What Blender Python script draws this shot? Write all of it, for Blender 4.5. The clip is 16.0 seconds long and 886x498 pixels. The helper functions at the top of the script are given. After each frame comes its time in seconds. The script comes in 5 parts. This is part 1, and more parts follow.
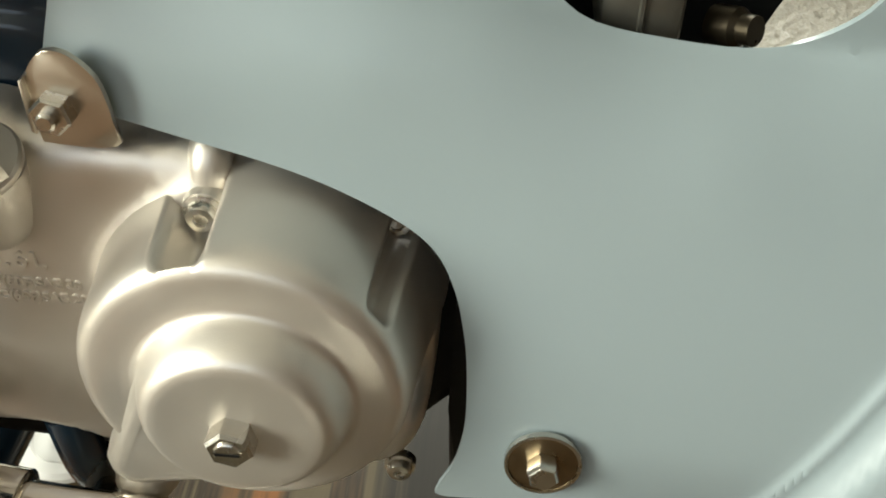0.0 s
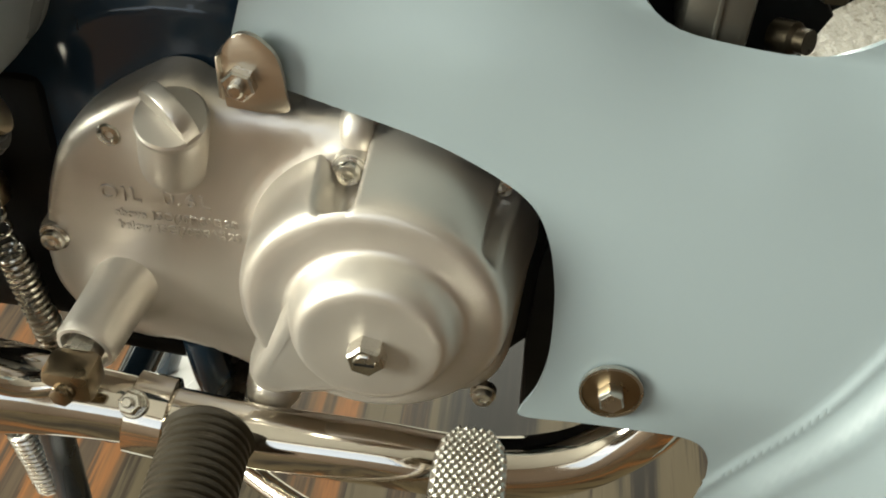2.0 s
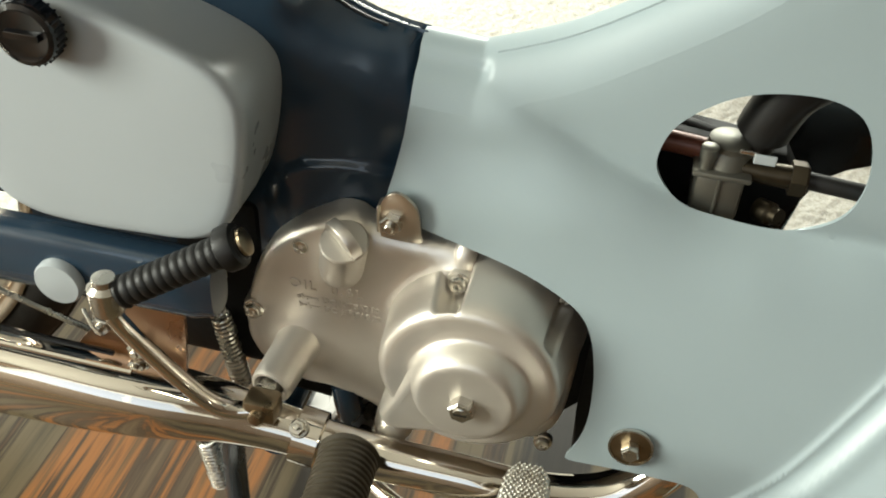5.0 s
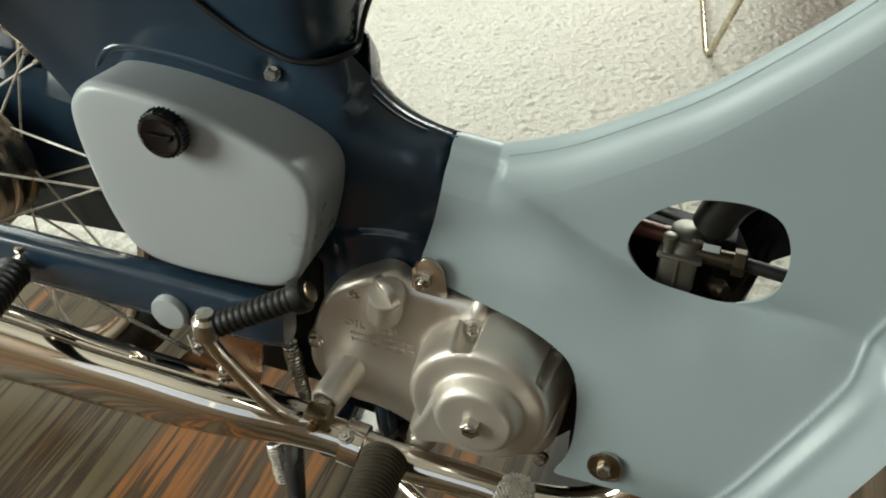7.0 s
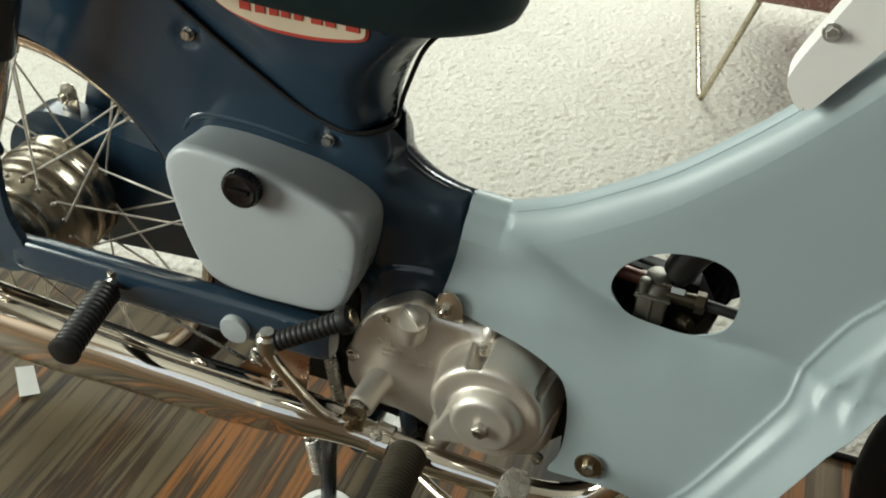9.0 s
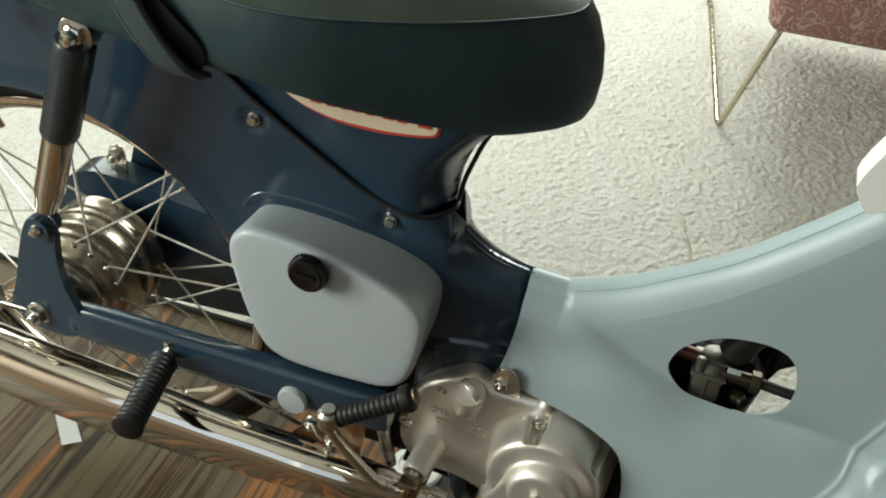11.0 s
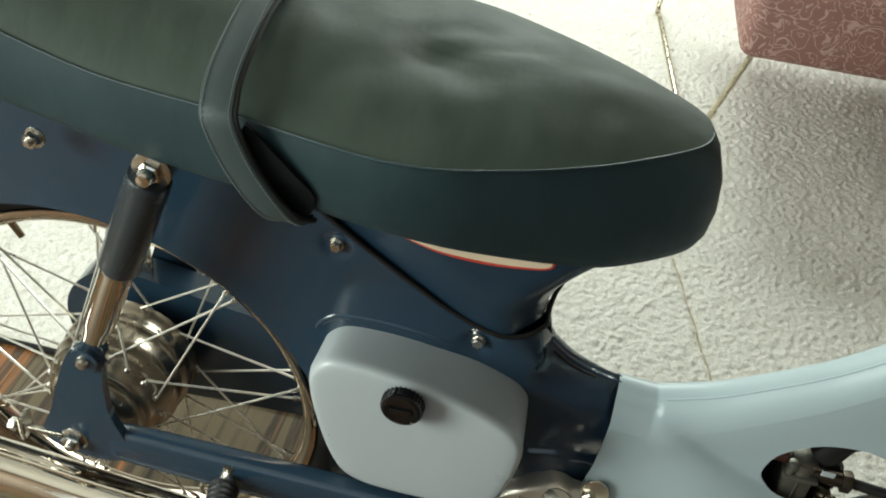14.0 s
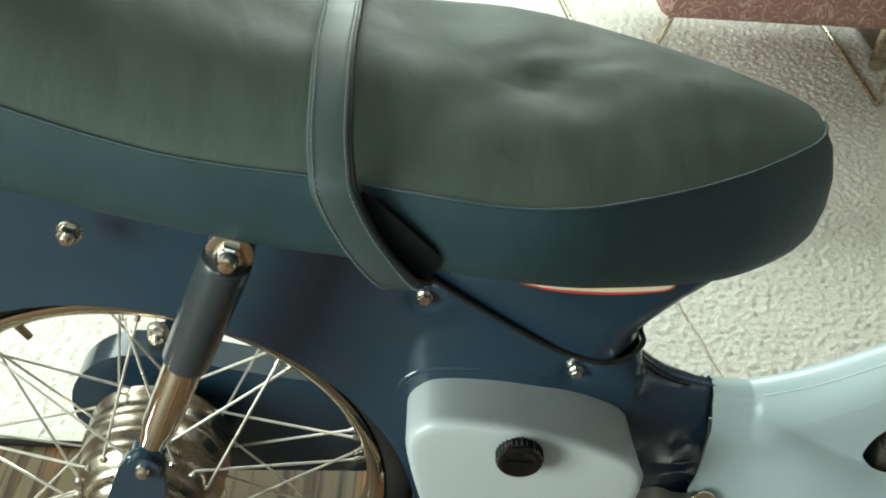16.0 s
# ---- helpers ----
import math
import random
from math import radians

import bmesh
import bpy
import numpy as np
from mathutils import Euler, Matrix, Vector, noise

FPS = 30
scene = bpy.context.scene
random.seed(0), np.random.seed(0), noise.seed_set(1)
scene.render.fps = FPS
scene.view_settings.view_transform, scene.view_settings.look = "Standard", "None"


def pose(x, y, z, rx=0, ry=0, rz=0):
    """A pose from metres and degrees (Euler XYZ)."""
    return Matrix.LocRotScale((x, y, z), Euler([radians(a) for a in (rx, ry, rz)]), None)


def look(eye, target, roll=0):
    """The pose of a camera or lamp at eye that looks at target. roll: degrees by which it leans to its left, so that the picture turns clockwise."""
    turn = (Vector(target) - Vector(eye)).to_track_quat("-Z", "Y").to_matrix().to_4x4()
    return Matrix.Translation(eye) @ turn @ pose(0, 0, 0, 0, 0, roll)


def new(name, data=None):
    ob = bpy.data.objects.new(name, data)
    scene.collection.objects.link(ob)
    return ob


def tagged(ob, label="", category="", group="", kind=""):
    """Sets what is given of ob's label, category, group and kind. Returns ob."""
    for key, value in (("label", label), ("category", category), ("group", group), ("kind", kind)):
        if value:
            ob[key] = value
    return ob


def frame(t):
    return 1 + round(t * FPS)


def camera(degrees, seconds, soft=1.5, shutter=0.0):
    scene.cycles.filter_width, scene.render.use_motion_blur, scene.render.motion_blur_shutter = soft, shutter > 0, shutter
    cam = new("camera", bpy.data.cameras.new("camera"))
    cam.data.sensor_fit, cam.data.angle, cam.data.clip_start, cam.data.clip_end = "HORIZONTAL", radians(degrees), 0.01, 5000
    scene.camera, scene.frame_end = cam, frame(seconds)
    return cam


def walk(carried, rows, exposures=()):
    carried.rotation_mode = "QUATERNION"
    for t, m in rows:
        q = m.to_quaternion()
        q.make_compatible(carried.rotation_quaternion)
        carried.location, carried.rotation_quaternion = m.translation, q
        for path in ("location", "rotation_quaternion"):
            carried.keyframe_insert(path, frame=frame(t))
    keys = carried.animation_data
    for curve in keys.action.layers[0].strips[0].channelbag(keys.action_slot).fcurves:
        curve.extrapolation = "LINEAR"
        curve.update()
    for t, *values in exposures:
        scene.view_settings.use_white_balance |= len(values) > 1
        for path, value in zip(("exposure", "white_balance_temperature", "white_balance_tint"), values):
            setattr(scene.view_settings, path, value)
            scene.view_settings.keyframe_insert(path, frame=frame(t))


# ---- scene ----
cam = camera(47.2, 16.0, soft=1.9)
PATH = [
    (0, (-0.0395, -0.3394, 0.5885), (-0.0790, 0.4324, -0.0461), 2.38),
    (0.5, (-0.0451, -0.3581, 0.5883), (-0.0947, 0.4118, -0.0479), 2.42),
    (1, (-0.0527, -0.3764, 0.5950), (-0.1067, 0.3910, -0.0439), 3.11),
    (1.5, (-0.0618, -0.3938, 0.6091), (-0.1147, 0.3685, -0.0359), 3.81),
    (2, (-0.0684, -0.4111, 0.6300), (-0.1263, 0.3472, -0.0193), 4.25),
    (2.5, (-0.0710, -0.4277, 0.6564), (-0.1433, 0.3264, 0.0038), 4.17),
    (3, (-0.0737, -0.4493, 0.6804), (-0.1589, 0.3081, 0.0329), 4.21),
    (3.5, (-0.0784, -0.4775, 0.7029), (-0.1690, 0.2897, 0.0678), 4.57),
    (4, (-0.0765, -0.5030, 0.7287), (-0.1812, 0.2678, 0.1002), 4.55),
    (4.5, (-0.0660, -0.5258, 0.7584), (-0.1957, 0.2428, 0.1319), 4.05),
    (7, (0.0125, -0.6647, 0.9266), (-0.2155, 0.0948, 0.3173), 3.08),
    (7.5, (0.0192, -0.7081, 0.9607), (-0.2071, 0.0572, 0.3582), 3.82),
    (8, (0.0275, -0.7447, 0.9975), (-0.1993, 0.0204, 0.3950), 4.25),
    (8.5, (0.0342, -0.7740, 1.0284), (-0.1964, -0.0092, 0.4268), 4.35),
    (9, (0.0347, -0.7945, 1.0615), (-0.1987, -0.0329, 0.4570), 4.39),
    (11.5, (-0.0870, -0.7603, 1.1556), (-0.2925, -0.0084, 0.5291), 5.57),
    (12, (-0.1165, -0.7428, 1.1688), (-0.3106, 0.0074, 0.5367), 5.94),
    (12.5, (-0.1394, -0.7263, 1.1795), (-0.3281, 0.0248, 0.5469), 6.13),
    (13, (-0.1714, -0.7157, 1.1896), (-0.3446, 0.0386, 0.5564), 6.43),
    (13.5, (-0.2174, -0.7109, 1.1987), (-0.3598, 0.0491, 0.5645), 7.13),
    (14, (-0.2742, -0.7061, 1.2049), (-0.3756, 0.0591, 0.5691), 8.12),
    (14.5, (-0.3297, -0.6972, 1.2049), (-0.3931, 0.0717, 0.5686), 8.45),
    (15, (-0.3811, -0.6796, 1.1984), (-0.4112, 0.0905, 0.5612), 8.03),
    (15.5, (-0.4289, -0.6536, 1.1909), (-0.4283, 0.1124, 0.5481), 7.09),
    (16, (-0.4742, -0.6400, 1.1788), (-0.4329, 0.1279, 0.5395), 6.04),
]
walk(cam, [(t, look(eye, target, roll)) for t, eye, target, roll in PATH], [(0.0, 0.37, 6700, 10), (2.5, 0.44, 6700, 10), (3.5, 0.44, 6700, 10), (4.5, 0.51, 6650, 10), (7.0, -0.28, 6450, 9), (9.0, -0.29, 6400, 8), (11.5, -0.25, 6300, 7), (13.5, -0.16, 6250, 6.5), (14.0, -0.10, 6220, 6.5), (15.0, 0.08, 6190, 6), (15.5, 0.17, 6200, 5), (16.0, 0.20, 6100, 0)])

# ---- world and light ----
FLOOR = 0.034
world = bpy.data.worlds.new("world")
scene.world = world
world.use_nodes = True
wn, wl = world.node_tree.nodes, world.node_tree.links
sky = wn.new("ShaderNodeTexSky")
sky.sky_type = "NISHITA"
sky.sun_disc = False
sky.sun_elevation, sky.sun_rotation = radians(30), radians(235)
wl.new(sky.outputs[0], wn["Background"].inputs[0])
wn["Background"].inputs[1].default_value = 0.12


def window_light(name, at, aim, sx, sy, watts, colour):
    la = bpy.data.lights.new(name, "AREA")
    la.shape, la.size, la.size_y, la.energy, la.color = "RECTANGLE", sx, sy, watts, colour
    ob = new(name, la)
    ob.matrix_world = look(at, aim)
    return ob


window_light("window_light_southwest", (-2.40, -1.38, 1.28), (0, -1.1, 0.65), 1.1, 1.3, 105, (0.95, 1.0, 0.89))
# added fill from the left for the rug; no window is known there
window_light("fill_light_northwest", (-2.40, 1.35, 1.62), (0, 1.1, 0.4), 1.7, 1.2, 38, (0.95, 1.0, 0.89))
window_light("window_light_north", (-0.2, 3.10, 1.80), (-0.1, 0.6, 0.3), 1.6, 0.9, 98, (0.95, 1.0, 0.90))
# weak fill added behind the camera, from no known window
window_light("fill_light_south", (-0.6, -1.99, 1.55), (-0.6, 0, 1.25), 1.6, 1.1, 3, (0.95, 1.0, 0.91))


# ---- materials ----
def material(name, base, rough=0.5, metal=0.0, coat=0.0, spread=0.12, scale=40.0, grain=600.0, bump=0.05, rough_spread=0.1, depth=0.001, second=None, gloss=0.5):
    """Two scales of colour and gloss variation with fine relief."""
    m = bpy.data.materials.new(name)
    m.use_nodes = True
    n, l = m.node_tree.nodes, m.node_tree.links
    b = n["Principled BSDF"]
    tc = n.new("ShaderNodeTexCoord")
    big, fine = n.new("ShaderNodeTexNoise"), n.new("ShaderNodeTexNoise")
    big.inputs["Scale"].default_value, big.inputs["Detail"].default_value = scale, 4
    fine.inputs["Scale"].default_value, fine.inputs["Detail"].default_value = grain, 3
    for t in (big, fine):
        l.new(tc.outputs["Object"], t.inputs["Vector"])
    ramp = n.new("ShaderNodeMix")
    ramp.data_type = "RGBA"
    c2 = second or [min(1, c * (1 + spread)) for c in base]
    c1 = [c * (1 - spread) for c in base] if not second else base
    ramp.inputs[6].default_value, ramp.inputs[7].default_value = (*c1, 1), (*c2, 1)
    l.new(big.outputs[0], ramp.inputs[0])
    l.new(ramp.outputs[2], b.inputs["Base Color"])
    mr = n.new("ShaderNodeMapRange")
    mr.inputs[1].default_value, mr.inputs[2].default_value = 0.3, 0.7
    mr.inputs[3].default_value, mr.inputs[4].default_value = max(0.02, rough - rough_spread), min(1, rough + rough_spread)
    l.new(big.outputs[0], mr.inputs[0])
    l.new(mr.outputs[0], b.inputs["Roughness"])
    b.inputs["Metallic"].default_value = metal
    b.inputs["Coat Weight"].default_value = coat
    b.inputs["Coat Roughness"].default_value = 0.10
    b.inputs["Specular IOR Level"].default_value = gloss
    if bump:
        bp = n.new("ShaderNodeBump")
        bp.inputs["Strength"].default_value, bp.inputs["Distance"].default_value = bump, depth
        l.new(fine.outputs[0], bp.inputs["Height"])
        l.new(bp.outputs[0], b.inputs["Normal"])
    return m


M_SHIELD = material("shield_plastic", (0.315, 0.38, 0.40), 0.38, 0, 0.0, 0.03, 9, 500, 0.02, 0.05)
M_GREY = material("grey_blue_paint", (0.345, 0.374, 0.387), 0.32, 0, 0.0, 0.03, 12, 500, 0.02, 0.05)
M_BLUE = material("navy_paint", (0.0165, 0.034, 0.055), 0.19, 0, 0.30, 0.12, 14, 700, 0.03, 0.06)
M_SLATE = material("dark_slate_paint", (0.024, 0.031, 0.036), 0.24, 0, 0.15, 0.10, 14, 700, 0.02, 0.05)
M_TANK = material("tank_navy_paint", (0.011, 0.026, 0.045), 0.29, 0, 0.15, 0.10, 10, 700, 0.02, 0.05)
M_ALU = material("cast_aluminium", (0.68, 0.635, 0.57), 0.39, 0.74, 0, 0.10, 30, 1600, 0.08, 0.07)
M_ALU2 = material("polished_aluminium", (0.36, 0.315, 0.25), 0.27, 1.0, 0, 0.08, 12, 900, 0.03, 0.03)
# slight warm tint puts the floor's reflection into the chrome
M_CHROME = material("chrome", (0.74, 0.69, 0.615), 0.07, 1.0, 0, 0.04, 30, 400, 0.01, 0.04)
# the rim's bronze and dark reflections are put into this base colour
M_RIM = material("reflection_tinted_chrome", (0.56, 0.48, 0.39), 0.11, 1.0, 0, 0.06, 30, 400, 0.01, 0.05)
M_STEEL = material("plated_steel", (0.59, 0.565, 0.51), 0.26, 1.0, 0, 0.08, 60, 1200, 0.04, 0.06)
M_NICKEL = material("nickel_plate", (0.68, 0.62, 0.53), 0.33, 1.0, 0, 0.05, 30, 900, 0.02, 0.05)
# brown base colour stands for the wood floor mirrored in the plate
M_COPPERY = material("floor_tinted_steel", (0.44, 0.29, 0.19), 0.30, 1.0, 0, 0.12, 25, 900, 0.03, 0.06)
M_BRASSY = material("yellow_zinc", (0.29, 0.225, 0.145), 0.34, 1.0, 0, 0.25, 90, 1200, 0.06, 0.1)
M_RUBBER = material("black_rubber", (0.009, 0.0085, 0.008), 0.48, 0, 0, 0.3, 60, 900, 0.12, 0.1, gloss=0.35)
M_BLACK = material("black_plastic", (0.004, 0.004, 0.0045), 0.14, 0, 0, 0.2, 60, 900, 0.02, 0.04, gloss=0.5)
# near-black metal; shade of engine gaps and recesses is put into its colour
M_DARK = material("dark_metal_and_shade", (0.0035, 0.0035, 0.0035), 0.6, 0.0, 0, 0.4, 50, 900, 0.1, 0.1, gloss=0.25)
M_TYRE = material("tyre_rubber", (0.013, 0.012, 0.011), 0.65, 0, 0, 0.25, 60, 900, 0.12, 0.1, gloss=0.25)
M_RED = material("red_paint", (0.42, 0.045, 0.03), 0.4, 0, 0.2, 0.08, 40, 600, 0.02, 0.05)
M_CREAM = material("cream_enamel", (0.58, 0.47, 0.34), 0.4, 0, 0.2, 0.08, 40, 600, 0.02, 0.05)
M_WHITE = material("white_plastic", (0.78, 0.77, 0.74), 0.35, 0, 0.1, 0.03, 20, 600, 0.02, 0.05)
M_PAPER = material("white_paper", (0.78, 0.78, 0.76), 0.8, 0, 0, 0.04, 30, 800, 0.1, 0.05)
M_COPPER = material("copper_brown_hose", (0.14, 0.045, 0.025), 0.4, 0.2, 0, 0.3, 80, 900, 0.05, 0.1)
# carburettor metals, darkened to put the opening's shade into their colour
M_CARB = material("shaded_zinc_casting", (0.165, 0.16, 0.135), 0.44, 0.8, 0, 0.15, 60, 1200, 0.08, 0.08)
M_UNION = material("shaded_brass", (0.055, 0.044, 0.029), 0.36, 0.9, 0, 0.3, 90, 1200, 0.06, 0.1)
M_THREAD = material("grey_thread", (0.11, 0.125, 0.12), 0.8, 0, 0, 0.1, 60, 900, 0.1, 0.05)
M_SEAM = material("brown_seam_thread", (0.40, 0.34, 0.25), 0.95, 0, 0, 0.4, 40, 500, 0.3, 0.02)
M_PEG = material("brown_black_rubber", (0.040, 0.032, 0.020), 0.45, 0, 0, 0.4, 70, 900, 0.15, 0.1, gloss=0.4)
M_SPOKE = material("zinc_spoke", (0.66, 0.63, 0.57), 0.34, 0.75, 0, 0.1, 80, 900, 0.04, 0.08)
M_GOLD = material("pale_brass_rod", (0.56, 0.50, 0.38), 0.28, 1.0, 0, 0.12, 60, 900, 0.05, 0.08)
M_WALL = material("wall_plaster", (0.32, 0.30, 0.27), 0.85, 0, 0, 0.04, 3, 200, 0.1, 0.05)
M_CEIL = material("ceiling_paint", (0.50, 0.48, 0.44), 0.9, 0, 0, 0.03, 3, 200, 0.1, 0.05)
M_PANEL = material("brown_wall_panelling", (0.14, 0.098, 0.070), 0.6, 0, 0, 0.3, 4, 120, 0.1, 0.1)
M_BROWN = material("dark_brown_wood", (0.075, 0.05, 0.022), 0.45, 0, 0, 0.35, 8, 300, 0.08, 0.1)
M_FRAMEWHITE = material("white_window_paint", (0.8, 0.79, 0.76), 0.5, 0, 0, 0.03, 10, 300, 0.04, 0.05)


def vinyl(name, base, wrinkle=0.2, rough=0.50, gloss=0.40):
    m = material(name, base, rough, 0, 0, 0.25, 16, 1500, 0.20, 0.06, 0.0008, gloss=gloss)
    n, l = m.node_tree.nodes, m.node_tree.links
    tc = next(x for x in n if x.type == "TEX_COORD")
    old = next(x for x in n if x.type == "BUMP")
    wr = n.new("ShaderNodeTexNoise")
    wr.inputs["Scale"].default_value, wr.inputs["Detail"].default_value, wr.inputs["Distortion"].default_value = 26, 3, 0.15
    mp = n.new("ShaderNodeMapping")
    mp.inputs["Scale"].default_value = (1.3, 0.7, 0.6)
    l.new(tc.outputs["Object"], mp.inputs[0])
    l.new(mp.outputs[0], wr.inputs["Vector"])
    bp = n.new("ShaderNodeBump")
    bp.inputs["Strength"].default_value, bp.inputs["Distance"].default_value = wrinkle, 0.006
    l.new(wr.outputs[0], bp.inputs["Height"])
    l.new(bp.outputs[0], old.inputs["Normal"])
    return m


M_VINYL = vinyl("dark_green_vinyl", (0.041, 0.056, 0.044), 0.28, 0.68, 0.26)
M_VINYL_SIDE = vinyl("dark_teal_vinyl", (0.015, 0.034, 0.039))
M_STRAP = vinyl("blue_grey_vinyl", (0.034, 0.048, 0.050))
# black for the strap's shaded inner end and the shadow beside it
M_STRAP_SHADE = material("black_strap_shade", (0.004, 0.0055, 0.006), 0.7, 0, 0, 0.3, 50, 900, 0.1, 0.1, gloss=0.12)


def zebrano():
    """Dark striped veneer, the grain along y."""
    m = bpy.data.materials.new("striped_wood_veneer")
    m.use_nodes = True
    n, l = m.node_tree.nodes, m.node_tree.links
    b = n["Principled BSDF"]
    tc, mp = n.new("ShaderNodeTexCoord"), n.new("ShaderNodeMapping")
    mp.inputs["Scale"].default_value = (1, 0.035, 1)
    mp.inputs["Rotation"].default_value = (0, 0, radians(-4))
    l.new(tc.outputs["Object"], mp.inputs[0])
    a, c = n.new("ShaderNodeTexNoise"), n.new("ShaderNodeTexNoise")
    a.inputs["Scale"].default_value, a.inputs["Detail"].default_value, a.inputs["Roughness"].default_value = 22, 7, 0.62
    c.inputs["Scale"].default_value, c.inputs["Detail"].default_value = 6, 3
    for t in (a, c):
        l.new(mp.outputs[0], t.inputs["Vector"])
    r = n.new("ShaderNodeValToRGB")
    e = r.color_ramp.elements
    e[0].position, e[0].color = 0.36, (0.010, 0.008, 0.006, 1)
    e[1].position, e[1].color = 0.70, (0.19, 0.135, 0.08, 1)
    for p, col in ((0.43, (0.022, 0.017, 0.012)), (0.475, (0.100, 0.077, 0.044)), (0.51, (0.112, 0.086, 0.050)), (0.53, (0.030, 0.020, 0.012)), (0.555, (0.10, 0.060, 0.030)), (0.585, (0.26, 0.105, 0.032)), (0.605, (0.055, 0.036, 0.022))):
        x = e.new(p)
        x.color = (*col, 1)
    ad = n.new("ShaderNodeMath")
    ad.operation = "MULTIPLY_ADD"
    ad.inputs[1].default_value = 0.55
    l.new(c.outputs[0], ad.inputs[0])
    sc = n.new("ShaderNodeMath")
    sc.operation = "MULTIPLY"
    sc.inputs[1].default_value = 0.48
    l.new(a.outputs[0], sc.inputs[0])
    l.new(sc.outputs[0], ad.inputs[2])
    l.new(ad.outputs[0], r.inputs[0])
    l.new(r.outputs[0], b.inputs["Base Color"])
    b.inputs["Roughness"].default_value = 0.48
    b.inputs["Specular IOR Level"].default_value = 0.20
    bp = n.new("ShaderNodeBump")
    bp.inputs["Strength"].default_value, bp.inputs["Distance"].default_value = 0.15, 0.0006
    l.new(a.outputs[0], bp.inputs["Height"])
    l.new(bp.outputs[0], b.inputs["Normal"])
    return m


M_WOOD = zebrano()


def rug_wool():
    """Off-white wool: cream nubs with tan flecks between them."""
    m = material("cream_wool", (0.70, 0.68, 0.625), 0.95, 0, 0, 0.1, 14, 420, 1.0, 0.02, 0.0034, second=(0.84, 0.82, 0.775), gloss=0.1)
    n, l = m.node_tree.nodes, m.node_tree.links
    b = n["Principled BSDF"]
    tc = next(x for x in n if x.type == "TEX_COORD")
    src = b.inputs["Base Color"].links[0].from_socket
    nub = n.new("ShaderNodeTexNoise")
    nub.inputs["Scale"].default_value, nub.inputs["Detail"].default_value, nub.inputs["Roughness"].default_value = 260, 3, 0.6
    l.new(tc.outputs["Object"], nub.inputs["Vector"])
    mr = n.new("ShaderNodeMapRange")
    mr.inputs[1].default_value, mr.inputs[2].default_value, mr.inputs[3].default_value, mr.inputs[4].default_value = 0.36, 0.56, 0.0, 1.0
    l.new(nub.outputs[0], mr.inputs[0])
    mx = n.new("ShaderNodeMix")
    mx.data_type = "RGBA"
    mx.inputs[6].default_value = (0.63, 0.595, 0.52, 1)
    l.new(mr.outputs[0], mx.inputs[0])
    l.new(src, mx.inputs[7])
    l.new(mx.outputs[2], b.inputs["Base Color"])
    return m


M_RUG = rug_wool()
M_RUGBASE = material("rug_backing", (0.60, 0.56, 0.49), 0.95, 0, 0, 0.15, 60, 500, 0.3, 0.02, 0.003)


def damask():
    """Dusty pink upholstery with a pale scrolling figure."""
    m = material("pink_damask", (0.27, 0.135, 0.115), 0.8, 0, 0, 0.08, 20, 900, 0.3, 0.05)
    n, l = m.node_tree.nodes, m.node_tree.links
    b = n["Principled BSDF"]
    tc = next(x for x in n if x.type == "TEX_COORD")
    src = b.inputs["Base Color"].links[0].from_socket
    no = n.new("ShaderNodeTexNoise")
    no.inputs["Scale"].default_value, no.inputs["Detail"].default_value, no.inputs["Distortion"].default_value = 21, 1.0, 3.2
    l.new(tc.outputs["Object"], no.inputs["Vector"])
    s = n.new("ShaderNodeMath")
    s.operation = "SUBTRACT"
    s.inputs[1].default_value = 0.5
    l.new(no.outputs[0], s.inputs[0])
    ab = n.new("ShaderNodeMath")
    ab.operation = "ABSOLUTE"
    l.new(s.outputs[0], ab.inputs[0])
    lt = n.new("ShaderNodeMapRange")
    lt.inputs[1].default_value, lt.inputs[2].default_value, lt.inputs[3].default_value, lt.inputs[4].default_value = 0.022, 0.040, 1, 0
    l.new(ab.outputs[0], lt.inputs[0])
    mx = n.new("ShaderNodeMix")
    mx.data_type = "RGBA"
    mx.inputs[7].default_value = (0.46, 0.30, 0.26, 1)
    l.new(lt.outputs[0], mx.inputs[0])
    l.new(src, mx.inputs[6])
    l.new(mx.outputs[2], b.inputs["Base Color"])
    return m


M_DAMASK = damask()


# ---- mesh helpers ----
def part(name, bm, mat, parent=None, label="", smooth=True):
    me = bpy.data.meshes.new(name)
    bmesh.ops.recalc_face_normals(bm, faces=bm.faces)
    bm.to_mesh(me)
    bm.free()
    me.materials.append(mat)
    if smooth:
        for p in me.polygons:
            p.use_smooth = True
        me.set_sharp_from_angle(angle=radians(38))
    ob = new(name, me)
    while parent is not None and parent.parent is not None and parent.parent.parent is not None:
        parent = parent.parent
    if parent is not None:
        ob.parent = parent
    if label:
        ob["label"] = label
    return ob


def thing(name, at, label, category, group=""):
    ob = new(name)
    ob.location = at
    ob.empty_display_size = 0.05
    return tagged(ob, label, category, group)


def spline(points, n=8, closed=False):
    """A smooth curve through the points."""
    pts = [Vector(p) for p in points]
    k, out = len(pts), []
    for i in range(k if closed else k - 1):
        if closed:
            p0, p1, p2, p3 = pts[i - 1], pts[i], pts[(i + 1) % k], pts[(i + 2) % k]
        else:
            p0, p1, p2, p3 = pts[max(i - 1, 0)], pts[i], pts[i + 1], pts[min(i + 2, k - 1)]
        for j in range(n):
            t = j / n
            out.append(0.5 * ((2 * p1) + (p2 - p0) * t + (2 * p0 - 5 * p1 + 4 * p2 - p3) * t * t + (3 * p1 - p0 - 3 * p2 + p3) * t ** 3))
    if not closed:
        out.append(pts[-1])
    return out


